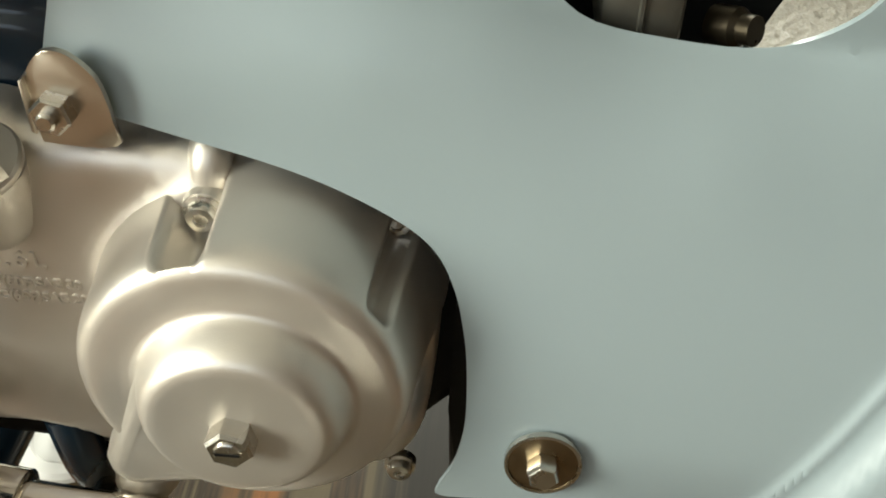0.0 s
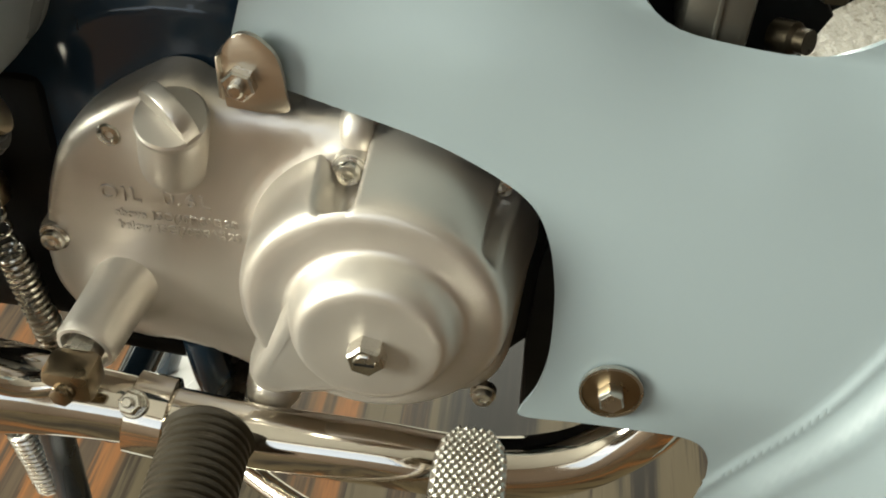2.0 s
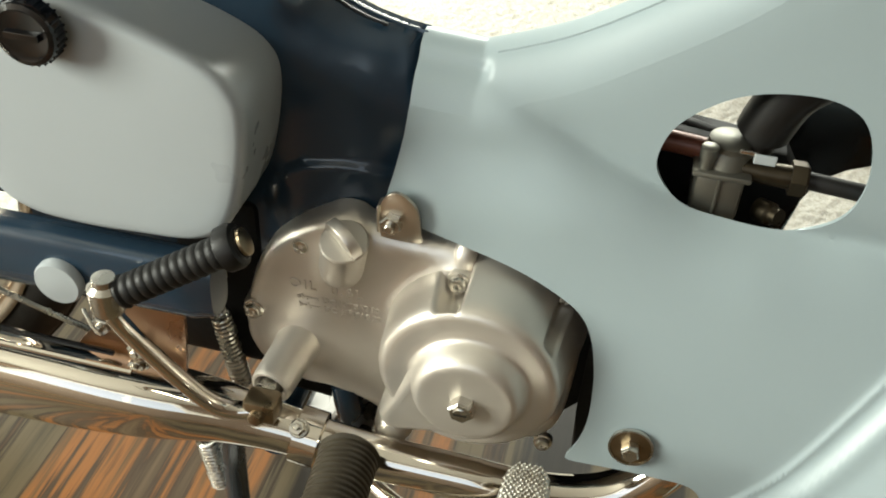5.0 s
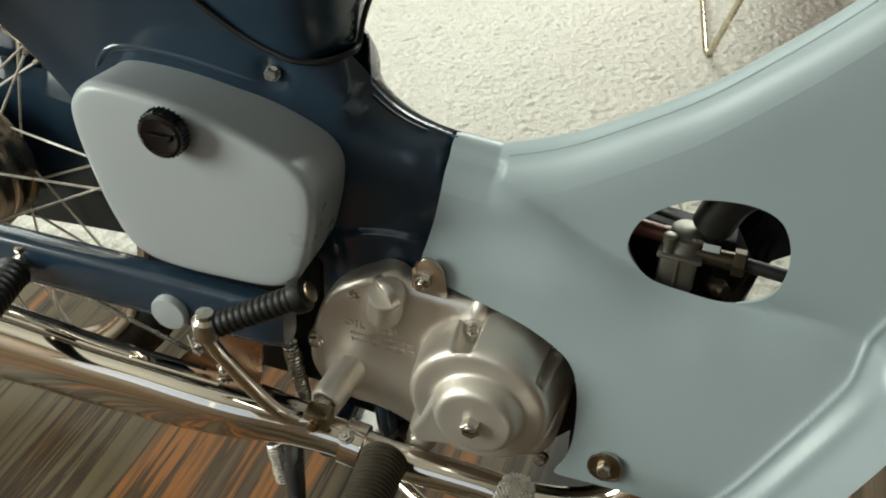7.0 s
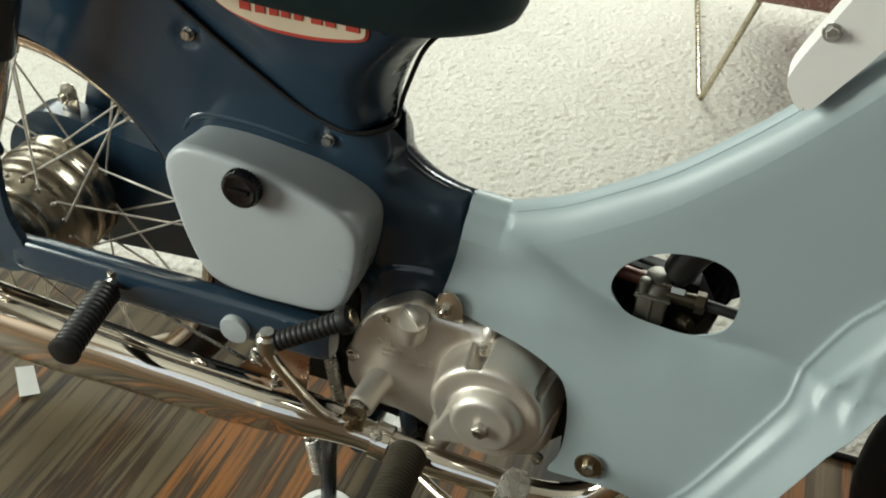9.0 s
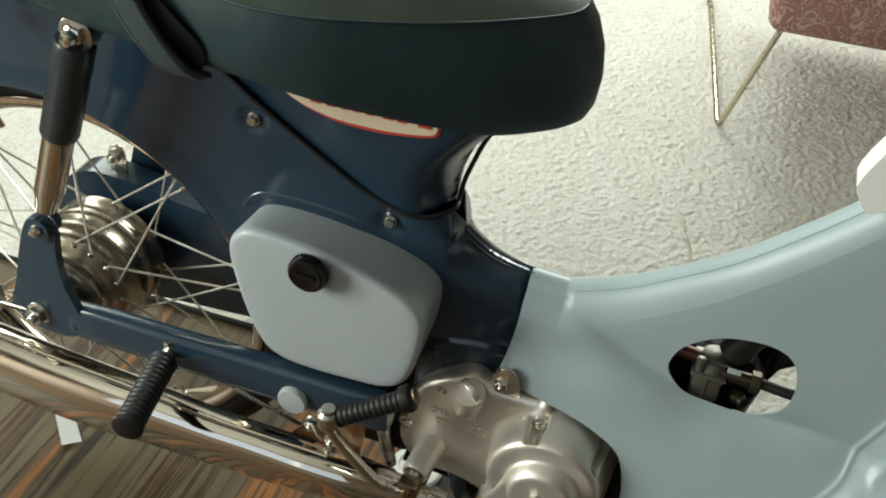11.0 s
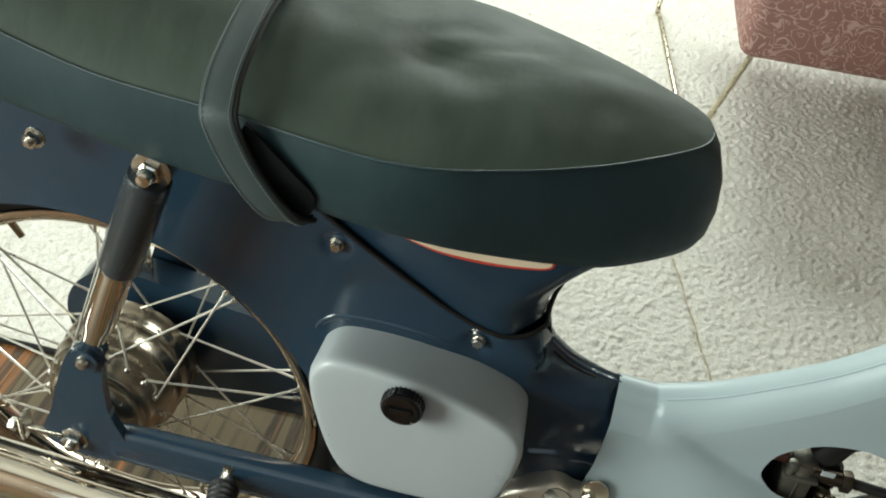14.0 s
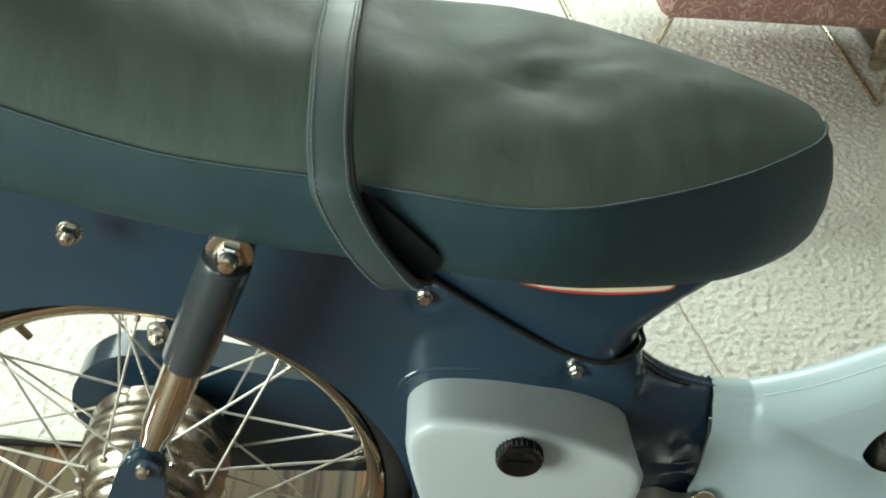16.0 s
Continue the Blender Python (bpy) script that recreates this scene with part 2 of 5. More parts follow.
def curve1(pairs, x):
    """Smooth value at x through (x, value) pairs in rising order of x."""
    if x <= pairs[0][0]:
        return pairs[0][1]
    for (a, u), (b, v) in zip(pairs, pairs[1:]):
        if x <= b:
            return u + (v - u) * (x - a) / (b - a)
    return pairs[-1][1]


def dense(pairs, n=6):
    """The same pairs, filled in along a smooth curve."""
    return [(p.x, p.y) for p in spline([(a, b, 0) for a, b in pairs], n)]


def step(t):
    t = min(1.0, max(0.0, t))
    return t * t * (3 - 2 * t)


def loft(loops, cap0=True, cap1=True, bm=None):
    bm = bm or bmesh.new()
    rings = [[bm.verts.new(p) for p in lp] for lp in loops]
    for a, b in zip(rings, rings[1:]):
        n = len(a)
        for i in range(n):
            bm.faces.new((a[i], a[(i + 1) % n], b[(i + 1) % n], b[i]))
    if cap0:
        bm.faces.new(rings[0])
    if cap1:
        bm.faces.new(rings[-1])
    return bm


def frames(pts):
    """Turning frames along a curve."""
    out, up = [], None
    for i, p in enumerate(pts):
        d = (pts[min(i + 1, len(pts) - 1)] - pts[max(i - 1, 0)]).normalized()
        if up is None:
            up = Vector((0, 0, 1)) if abs(d.z) < 0.9 else Vector((0, 1, 0))
        s = d.cross(up).normalized()
        up = s.cross(d).normalized()
        out.append((p, s, up))
    return out


def tube(points, radius, seg=14, bm=None, flat=1.0):
    """A round bar along points; radius a number or one value a point."""
    pts = [Vector(p) for p in points]
    loops = []
    for i, (p, s, u) in enumerate(frames(pts)):
        r = radius[i] if isinstance(radius, (list, tuple)) else radius
        loops.append([p + s * (r * math.cos(a)) + u * (r * flat * math.sin(a)) for a in (2 * math.pi * k / seg for k in range(seg))])
    return loft(loops, bm=bm)


def lathe(profile, at, axis=(0, -1, 0), seg=48, bm=None):
    """Turned shape: (radius, height along axis) pairs from the base up."""
    ax = Vector(axis).normalized()
    s = ax.orthogonal().normalized()
    u = ax.cross(s)
    o = Vector(at)
    loops = []
    for r, h in profile:
        r = max(r, 1e-5)
        loops.append([o + ax * h + s * (r * math.cos(a)) + u * (r * math.sin(a)) for a in (2 * math.pi * k / seg for k in range(seg))])
    return loft(loops, bm=bm)


def hexhead(at, axis, across, height, bm=None, bore=0.0):
    """A hexagon head with a turned-down rim."""
    r = across / math.sqrt(3)
    prof = [(r * 0.98, 0), (r, height * 0.1), (r, height * 0.85), (r * 0.86, height)]
    return lathe(prof, at, axis, 6, bm)


def bolt(name, at, axis, across, height, washer, parent, mat=None, label="", tip=True):
    """A bolt on a washer, with the end of its thread."""
    ax = Vector(axis).normalized()
    p = Vector(at)
    w = part(name, lathe([(washer, 0), (washer, 0.0015), (washer * 0.93, 0.0022)], p, ax, 28), mat or M_STEEL, parent, label)
    bm = hexhead(p + ax * 0.0022, ax, across, height)
    if tip:
        lathe([(across * 0.27, 0), (across * 0.27, height * 0.42), (across * 0.2, height * 0.55)], p + ax * (0.0022 + height), ax, 14, bm)
    part("hexagon_head", bm, mat or M_STEEL, w)
    return w


def screw(name, at, radius, parent, axis=(0, -1, 0)):
    """A cross-slotted pan-head screw."""
    ax, p = Vector(axis).normalized(), Vector(at)
    bm = lathe([(radius * 1.25, -0.004), (radius * 1.25, 0.0), (radius, 0.0006), (radius, 0.003), (radius * 0.85, 0.0042), (radius * 0.5, 0.0046), (radius * 0.42, 0.0032), (0, 0.0026)], p, ax, 24)
    return part(name, bm, M_STEEL, parent)


def plate(outline, y0, y1, bevel=0.003, seg=2):
    """A flat outline in x and z, thick from y0 to y1, with rounded edges."""
    bm = bmesh.new()
    lo = [bm.verts.new((p[0], y0, p[1])) for p in outline]
    hi = [bm.verts.new((p[0], y1, p[1])) for p in outline]
    f1, f2 = bm.faces.new(lo), bm.faces.new(hi)
    n = len(lo)
    for i in range(n):
        bm.faces.new((lo[i], lo[(i + 1) % n], hi[(i + 1) % n], hi[i]))
    if bevel:
        ed = list(set(f1.edges) | set(f2.edges))
        bmesh.ops.bevel(bm, geom=ed, offset=bevel, segments=seg, profile=0.5, affect="EDGES", clamp_overlap=True)
    return bm


def inside(p, poly):
    c, n = False, len(poly)
    for i in range(n):
        a, b = poly[i], poly[i - 1]
        if (a[1] > p[1]) != (b[1] > p[1]) and p[0] < (b[0] - a[0]) * (p[1] - a[1]) / (b[1] - a[1]) + a[0]:
            c = not c
    return c


def skin(outline, holes, grid, place, thick, extra=(), plain=None):
    """A sheet over a flat outline with holes, each flat point laid into space by place(u, v), with an inner face and closed rims."""
    from mathutils.geometry import delaunay_2d_cdt
    loops = [list(outline)] + [list(h) for h in holes]
    pts, edges = [], []
    for lp in loops:
        k = len(pts)
        pts += [Vector(p).to_2d() for p in lp]
        edges += [(k + i, k + (i + 1) % len(lp)) for i in range(len(lp))]
    rim = np.array([tuple(p) for p in pts])
    us, vs = [p[0] for p in outline], [p[1] for p in outline]
    cand = [(u + grid * 0.5 * (j % 2), v) for j, v in enumerate(np.arange(min(vs), max(vs), grid * 0.87)) for u in np.arange(min(us), max(us), grid)]
    cand = [(c, grid * 0.45) for c in cand if plain is None or plain(*c)] + [(c, 0.0007) for c in extra]
    for c, least in cand:
        if np.min(np.sum((rim - c) ** 2, 1)) > least ** 2 and inside(c, loops[0]) and not any(inside(c, h) for h in loops[1:]):
            pts.append(Vector(c))
    v2, e2, f2, *_ = delaunay_2d_cdt(pts, edges, [], 0, 1e-6)
    bm = bmesh.new()
    vv = [bm.verts.new(place(p.x, p.y)) for p in v2]
    for f in f2:
        c = sum((v2[i] for i in f), Vector((0, 0))) / 3
        if inside(c, loops[0]) and not any(inside(c, h) for h in loops[1:]):
            bm.faces.new([vv[i] for i in f])
    for v in [v for v in bm.verts if not v.link_faces]:
        bm.verts.remove(v)
    bmesh.ops.recalc_face_normals(bm, faces=bm.faces)
    bm.normal_update()
    if thick:
        sign = -1 if sum(f.normal.y * f.calc_area() for f in bm.faces) < 0 else 1
        front = list(bm.verts)
        inner = {v: bm.verts.new(v.co - v.normal * (thick * (1 if sign < 0 else -1))) for v in front}
        bnd = [e for e in bm.edges if e.is_boundary]
        for f in list(bm.faces):
            bm.faces.new([inner[v] for v in reversed(f.verts)])
        for e in bnd:
            a, b = e.verts
            bm.faces.new((a, b, inner[b], inner[a]))
    return bm


def mirrored(bm):
    """The same mesh on the other side of the machine."""
    b2 = bm.copy()
    for v in b2.verts:
        v.co.y = -v.co.y
    return b2


def both(bm):
    """The mesh joined with its mirror image."""
    vs = {v: bm.verts.new((v.co.x, -v.co.y, v.co.z)) for v in list(bm.verts)}
    for f in [f for f in bm.faces]:
        bm.faces.new([vs[v] for v in reversed(f.verts)])
    return bm


def coil(a, b, radius, wire, turns, seg=7, hooks=True):
    """A pull spring from a to b."""
    a, b = Vector(a), Vector(b)
    d = (b - a).normalized()
    s = d.orthogonal().normalized()
    u = d.cross(s)
    n = int(turns * 14)
    pts = [a + (b - a) * (i / n) + s * (radius * math.cos(2 * math.pi * turns * i / n)) + u * (radius * math.sin(2 * math.pi * turns * i / n)) for i in range(n + 1)]
    return tube(pts, wire, seg)


def box(lo, hi, bevel=0.0):
    bm = bmesh.new()
    bmesh.ops.create_cube(bm, size=1)
    for v in bm.verts:
        v.co = Vector([lo[i] + (v.co[i] + 0.5) * (hi[i] - lo[i]) for i in range(3)])
    if bevel:
        bmesh.ops.bevel(bm, geom=list(bm.edges), offset=bevel, segments=2, profile=0.5, affect="EDGES")
    return bm


# ---- room ----
def structure(name, bm, mat, label=""):
    ob = part(name, bm, mat, None, "", smooth=False)
    return tagged(ob, label, "", "", "structure")


X0, X1, Y0, Y1, TOP = -2.5, 2.7, -2.1, 3.2, 2.5
structure("floor", box((X0, Y0, FLOOR - 0.1), (X1, Y1, FLOOR)), M_WOOD, "dark striped wood veneer floor with a satin sheen")
structure("ceiling", box((X0, Y0, TOP), (X1, Y1, TOP + 0.1)), M_CEIL, "plain white ceiling")


def wall_with_opening(name, axis, at, lo, hi, a, b, z0, z1, mat=None, label="plain pale plastered wall"):
    """A wall 0.12 thick with one opening from a to b along it."""
    bm = bmesh.new()
    th = 0.12 if at > 0 else -0.12
    for p, q, r, s in ((lo, a, FLOOR, TOP), (b, hi, FLOOR, TOP), (a, b, FLOOR, z0), (a, b, z1, TOP)):
        c = box((min(at, at + th), p, r), (max(at, at + th), q, s)) if axis == "x" else box((p, min(at, at + th), r), (q, max(at, at + th), s))
        me = bpy.data.meshes.new("t")
        c.to_mesh(me)
        c.free()
        bm.from_mesh(me)
        bpy.data.meshes.remove(me)
    return structure(name, bm, mat or M_WALL, label)


wall_with_opening("wall_west", "x", X0, Y0, 0.2, -1.98, -0.78, 0.58, 2.0)
wall_with_opening("wall_northwest", "x", X0, 0.2, Y1, 0.45, 2.25, 0.98, 2.28)
wall_with_opening("wall_south", "y", Y0, X0, X1, -1.5, 0.3, 0.95, 2.15, M_PANEL, "brown wood-panelled wall")
wall_with_opening("wall_north", "y", Y1, X0, X1, -1.05, 0.65, 1.30, 2.30)
structure("wall_east", box((X1, Y0, FLOOR), (X1 + 0.12, Y1, TOP)), M_PANEL, "brown wood-panelled wall")


def window(name, axis, at, a, b, z0, z1):
    w = tagged(new(name), "white painted window frame with a clear pane", "window", "", "structure")
    t = 0.05
    mid = 0.5 * (a + b)
    for nm, p, q, r, s in (("window_frame", a, a + t, z0, z1), ("window_frame", b - t, b, z0, z1), ("window_frame", a + t, b - t, z0, z0 + t), ("window_frame", a + t, b - t, z1 - t, z1), ("mullion", mid - 0.03, mid + 0.03, z0 + t, z1 - t)):
        lo, hi = ((at - 0.03, p, r), (at + 0.03, q, s)) if axis == "x" else ((p, at - 0.03, r), (q, at + 0.03, s))
        part(nm, box(lo, hi, 0.004), M_FRAMEWHITE, w, smooth=False)


window("window_1", "x", X0 - 0.06, -1.98, -0.78, 0.58, 2.0)
# opening added for the northwest fill lamp, out of view
window("added_window_northwest", "x", X0 - 0.06, 0.45, 2.25, 0.98, 2.28)
window("window_4", "y", Y1 + 0.06, -1.05, 0.65, 1.30, 2.30)
# opening added for the south fill lamp, out of view
window("added_window_south", "y", Y0 - 0.06, -1.5, 0.3, 0.95, 2.15)

# ---- rug ----
RX0, RX1, RY0, RY1 = -1.75, 1.9, 0.285, 2.75
rug = thing("rug", (0, 1.4925, FLOOR), "cream short-pile wool rug with a worn dark seam", "rug")
rug.rotation_euler = (0, 0, radians(1.3))
part("backing", box((RX0, RY0 - 1.5, 0.0), (RX1, RY1 - 1.5, 0.006), 0.002), M_RUGBASE, rug, "", smooth=False)
part("edge_binding", tube([(RX0, RY0 - 1.5 - 0.004, 0.005), (RX1, RY0 - 1.5 - 0.004, 0.005)], 0.005, 8), M_DARK, rug, "dark bound edge")


def pile(x0, x1, y0, y1, gap, size, seed):
    """A nubbly sheet of looped wool, parted along the seam."""
    rng = np.random.default_rng(seed)
    nx, ny = int((x1 - x0) / gap), int((y1 - y0) / gap)
    px, py = np.meshgrid(np.linspace(x0, x1, nx), np.linspace(y0, y1, ny))
    h = rng.uniform(0, 1, (ny, nx))
    soft = h.copy()
    for dy in (-1, 0, 1):
        for dx in (-1, 0, 1):
            soft += 0.5 * np.roll(np.roll(h, dy, 0), dx, 1)
    soft = (soft - soft.mean()) / soft.std()
    lump = rng.normal(0, 1, (ny // 3 + 2, nx // 3 + 2)).repeat(3, 0).repeat(3, 1)[:ny, :nx]
    for k in range(2):
        lump = (lump + np.roll(lump, 1, 0) + np.roll(lump, 1, 1) + np.roll(lump, -1, 0) + np.roll(lump, -1, 1)) / 5
    z = 0.0095 + size * soft * 0.8 + size * 0.6 * lump
    off = np.abs(px - (-0.012 - (py - 0.609) * 0.232) - 0.0012 * np.sin(py * 60))
    z -= 0.0035 * np.clip(1 - off / 0.009, 0, 1) * ((py > 0.3) & (py < 0.86))
    edge = np.minimum(np.minimum(px - x0, x1 - px), np.minimum(py - y0, y1 - py))
    z -= 0.005 * np.clip(1 - edge / 0.012, 0, 1)
    v = np.stack([px + rng.uniform(-0.3, 0.3, px.shape) * gap, py + rng.uniform(-0.3, 0.3, px.shape) * gap, z], 2).reshape(-1, 3)
    i = (np.arange(ny - 1)[:, None] * nx + np.arange(nx - 1)[None]).ravel()
    faces = np.stack([i, i + 1, i + nx + 1, i + nx], 1)
    me = bpy.data.meshes.new("wool_pile")
    me.vertices.add(len(v))
    me.vertices.foreach_set("co", v.ravel())
    me.loops.add(faces.size)
    me.loops.foreach_set("vertex_index", faces.ravel())
    me.polygons.add(len(faces))
    me.polygons.foreach_set("loop_start", np.arange(0, faces.size, 4))
    me.polygons.foreach_set("loop_total", np.full(len(faces), 4))
    me.polygons.foreach_set("use_smooth", np.ones(len(faces), bool))
    me.update(calc_edges=True)
    me.materials.append(M_RUG)
    return me


ob = new("rug_top", pile(RX0, RX1, 0.287, RY1, 0.0031, 0.00125, 1))
ob.parent = rug
ob.location = (0, -1.5, 0)
tagged(ob, kind="stuff")
part("seam_thread", tube([(-0.012 - (y - 0.609) * 0.232 + 0.0012 * math.sin(y * 60), y - 1.5, 0.0068 + 0.0006 * math.sin(y * 210)) for y in np.arange(0.31, 0.85, 0.01)], 0.0020, 6), M_SEAM, rug, "worn brown seam")

# ---- the moped ----
moped = thing("moped", (-0.3, 0, FLOOR), "vintage step-through moped, navy and pale grey-blue, on its centre stand", "moped")
LOCAL = Matrix.Translation((0.3, 0, -FLOOR))


def bike(name, bm, mat, parent=None, label="", smooth=True):
    """A part of the moped, given in world places."""
    ob = part(name, bm, mat, None, label, smooth)
    ob.parent = parent or moped
    if parent is None:
        ob.location = LOCAL.translation
    return ob


# frame: pressed steel spine, rear fairing and mudguard
NECK = [(-0.90, 0.80), (-0.42, 0.80), (-0.33, 0.675), (-0.29, 0.608), (-0.262, 0.575), (-0.254, 0.5455), (-0.243, 0.534), (-0.231, 0.5255), (-0.218, 0.5195), (-0.205, 0.5155), (-0.185, 0.5115), (-0.15, 0.508)]
NECK = NECK[:2] + dense(NECK[2:], 5)
AXLE = Vector((-0.704, 0, 0.345))


PLATE_TOP = [(-0.30, 0.385), (-0.272, 0.405), (-0.260, 0.419), (-0.250, 0.4255), (-0.224, 0.4285), (-0.207, 0.4275), (-0.185, 0.422)]


def frame_y(x, z):
    w = curve1([(-1.05, 0.048), (-0.75, 0.051), (-0.55, 0.054), (-0.453, 0.055), (-0.33, 0.045), (-0.26, 0.042), (-0.205, 0.035), (-0.19, 0.030), (-0.15, 0.027)], x)
    top = curve1(NECK, x)
    u = min(1.0, max(0.0, (top - z) / 0.045))
    w *= math.sqrt(max(0.0, 1 - (1 - u) ** 2))
    d = math.hypot(x - AXLE.x, z - AXLE.z)
    if d < 0.285 and x < -0.44:
        w += 0.003 * step((0.285 - d) / 0.014)
    w -= 0.004 * step((0.62 - z) / 0.10) * step((x + 0.36) / 0.05)
    w += 0.0045 * step((curve1(PLATE_TOP, x) - z) / 0.006) * step((x + 0.275) / 0.012)
    for bx, bz in ((-0.453, 0.640), (-0.318, 0.555)):
        w -= 0.0035 * step((0.018 - math.hypot(x - bx, z - bz)) / 0.010)
    return -w


arch = [(AXLE.x + 0.262 * math.cos(a), AXLE.z + 0.262 * math.sin(a)) for a in (radians(175 - k * 5) for k in range(34))]
body_line = [(-0.170, 0.513), (-0.205, 0.516), (-0.231, 0.526), (-0.254, 0.548), (-0.262, 0.570), (-0.29, 0.568), (-0.317, 0.574), (-0.345, 0.586), (-0.40, 0.623), (-0.453, 0.662), (-0.51, 0.705), (-0.56, 0.745), (-0.70, 0.752), (-0.85, 0.748), (-1.02, 0.70), (-1.08, 0.60), (-1.06, 0.45), (-0.99, 0.368)]
low_line = [(-0.445, 0.33), (-0.40, 0.315), (-0.34, 0.31), (-0.30, 0.320), (-0.275, 0.335), (-0.250, 0.352), (-0.219, 0.366), (-0.180, 0.372), (-0.1785, 0.46)]
neck_line = [(x, curve1(NECK, x)) for x in np.arange(-0.1785, -0.2541, -0.0043)]
outline = neck_line + [tuple(p)[:2] for p in spline([(x, z, 0) for x, z in body_line[4:]], 5)] + arch + [tuple(p)[:2] for p in spline([(x, z, 0) for x, z in low_line], 5)]
ridge_rows = [(x, curve1(NECK, x) - d) for d in (0.0015, 0.005, 0.010, 0.018, 0.028) for x in np.arange(-0.26, -0.186, 0.006)]
ridge_rows += [(x, curve1(PLATE_TOP, x) - d) for d in (-0.003, 0.0, 0.002, 0.004, 0.006, 0.009) for x in np.arange(-0.274, -0.186, 0.005)]
ridge_rows += [(bx + r * math.cos(a), bz + r * math.sin(a)) for bx, bz in ((-0.453, 0.640), (-0.318, 0.555)) for r in (0.0025, 0.006, 0.010, 0.014, 0.018) for a in (2 * math.pi * k / 16 for k in range(16))]
bm = skin(outline, [], 0.013, lambda u, v: (u, frame_y(u, v), v), 0.002, ridge_rows)
frame_body = bike("frame_body", both(bm), M_BLUE, None, "glossy navy pressed-steel frame and rear mudguard")

def ring(profile, at, axis, seg, bm=None):
    """A turned ring: a closed profile of (radius, height)."""
    ax = Vector(axis).normalized()
    s = ax.orthogonal().normalized()
    u = ax.cross(s)
    loops = [[Vector(at) + ax * h + s * (r * math.cos(a)) + u * (r * math.sin(a)) for a in (2 * math.pi * k / seg for k in range(seg))] for r, h in profile]
    bm = bm or bmesh.new()
    rows = [[bm.verts.new(p) for p in lp] for lp in loops]
    for a, b in zip(rows, rows[1:] + rows[:1]):
        for i in range(seg):
            bm.faces.new((a[i], a[(i + 1) % seg], b[(i + 1) % seg], b[i]))
    return bm


# near-black inner face, the mudguard's inside shade put into its colour
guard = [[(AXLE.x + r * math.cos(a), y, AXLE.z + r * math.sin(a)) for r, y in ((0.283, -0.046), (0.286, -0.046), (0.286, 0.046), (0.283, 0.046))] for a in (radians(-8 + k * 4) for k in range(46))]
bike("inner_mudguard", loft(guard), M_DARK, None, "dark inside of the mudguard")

for at in ((-0.453, -0.0515, 0.640), (-0.318, -0.0395, 0.555)):
    bolt("frame_bolt", at, (0, -1, 0.1), 0.0092, 0.0055, 0.0068, frame_body, M_STEEL, tip=False)
bolt("frame_bolt", (-0.7140, -0.072, 0.6975), (0, -1, 0.1), 0.013, 0.008, 0.0095, frame_body, M_STEEL)

TRIM = [(-0.57, -0.0675, 0.753), (-0.51, -0.066, 0.708), (-0.453, -0.062, 0.6645), (-0.40, -0.0575, 0.6255), (-0.345, -0.0530, 0.5885), (-0.317, -0.0512, 0.5765), (-0.29, -0.0490, 0.5705), (-0.264, -0.042, 0.5735)]


bike("neck_seam", tube([(x, frame_y(x, curve1(NECK, x) - 0.0026), curve1(NECK, x) - 0.0026) for x in np.arange(-0.248, -0.199, 0.005)], 0.0013, 6), M_RUBBER)


# tank
FRONT = [(0.55, -0.263), (0.580, -0.2645), (0.600, -0.2630), (0.615, -0.2595), (0.632, -0.2535), (0.649, -0.2450), (0.668, -0.2300), (0.685, -0.214), (0.700, -0.206), (0.75, -0.206)]
FRONT = dense(FRONT)


TRIMZ = [(p[0], p[2]) for p in TRIM]


def tank_y(x, z):
    w = 0.045 + 0.025 * step((z - curve1(TRIMZ, x)) / 0.085) + 0.006 * step((-0.32 - x) / 0.15)
    front = curve1(FRONT, z)
    u = min(1.0, max(0.0, (front - x) / 0.042))
    return -w * math.sqrt(max(0.0, 1 - (1 - u) ** 2))


tank_line = [(-0.30, 0.714), (-0.42, 0.733), (-0.50, 0.748), (-0.56, 0.752), (-0.51, 0.708), (-0.453, 0.6645), (-0.40, 0.6255), (-0.345, 0.5885), (-0.317, 0.5765), (-0.29, 0.5705)]
outline = [(curve1(FRONT, z), z) for z in np.arange(0.573, 0.702, 0.0065)] + [tuple(p)[:2] for p in spline([(x, z, 0) for x, z in tank_line], 4)]
rows = [(curve1(FRONT, z) - d, z) for d in (0.001, 0.0035, 0.008, 0.014, 0.022) for z in np.arange(0.58, 0.698, 0.008)]
tank = bike("fuel_tank", both(skin(outline, [], 0.012, lambda u, v: (u, tank_y(u, v), v), 0.0015, rows)), M_TANK, None, "glossy navy fuel tank below the seat")
# rubber trim between frame and tank
trim = [Vector((x, min(tank_y(x, z + 0.003), frame_y(x, z - 0.004)) - 0.0008, z)) for x, z in ((q.x, q.y) for q in spline([(p[0], p[2], 0) for p in TRIM], 6)) if x < -0.2655]
trim += spline([trim[-1], (-0.2605, -0.018, 0.5745), (-0.2615, -0.004, 0.5760), (-0.2605, 0.0, 0.590), (-0.2560, 0.002, 0.608), (-0.2408, 0.002, 0.649), (-0.2160, 0.002, 0.680), (-0.196, 0.002, 0.72)], 6)[1:]
bike("rubber_trim", tube(trim, 0.0024, 8), M_RUBBER, None, "black rubber trim between frame and tank")
# cream badge with a red border; its lettering as bars
badge = [(-0.415, 0.690), (-0.400, 0.6795), (-0.375, 0.6735), (-0.352, 0.6715), (-0.320, 0.6715), (-0.290, 0.6755), (-0.270, 0.681), (-0.266, 0.690), (-0.270, 0.703), (-0.30, 0.708), (-0.36, 0.708), (-0.41, 0.706)]
loop2 = [tuple(p)[:2] for p in spline([(x, z, 0) for x, z in badge], 4, True)]
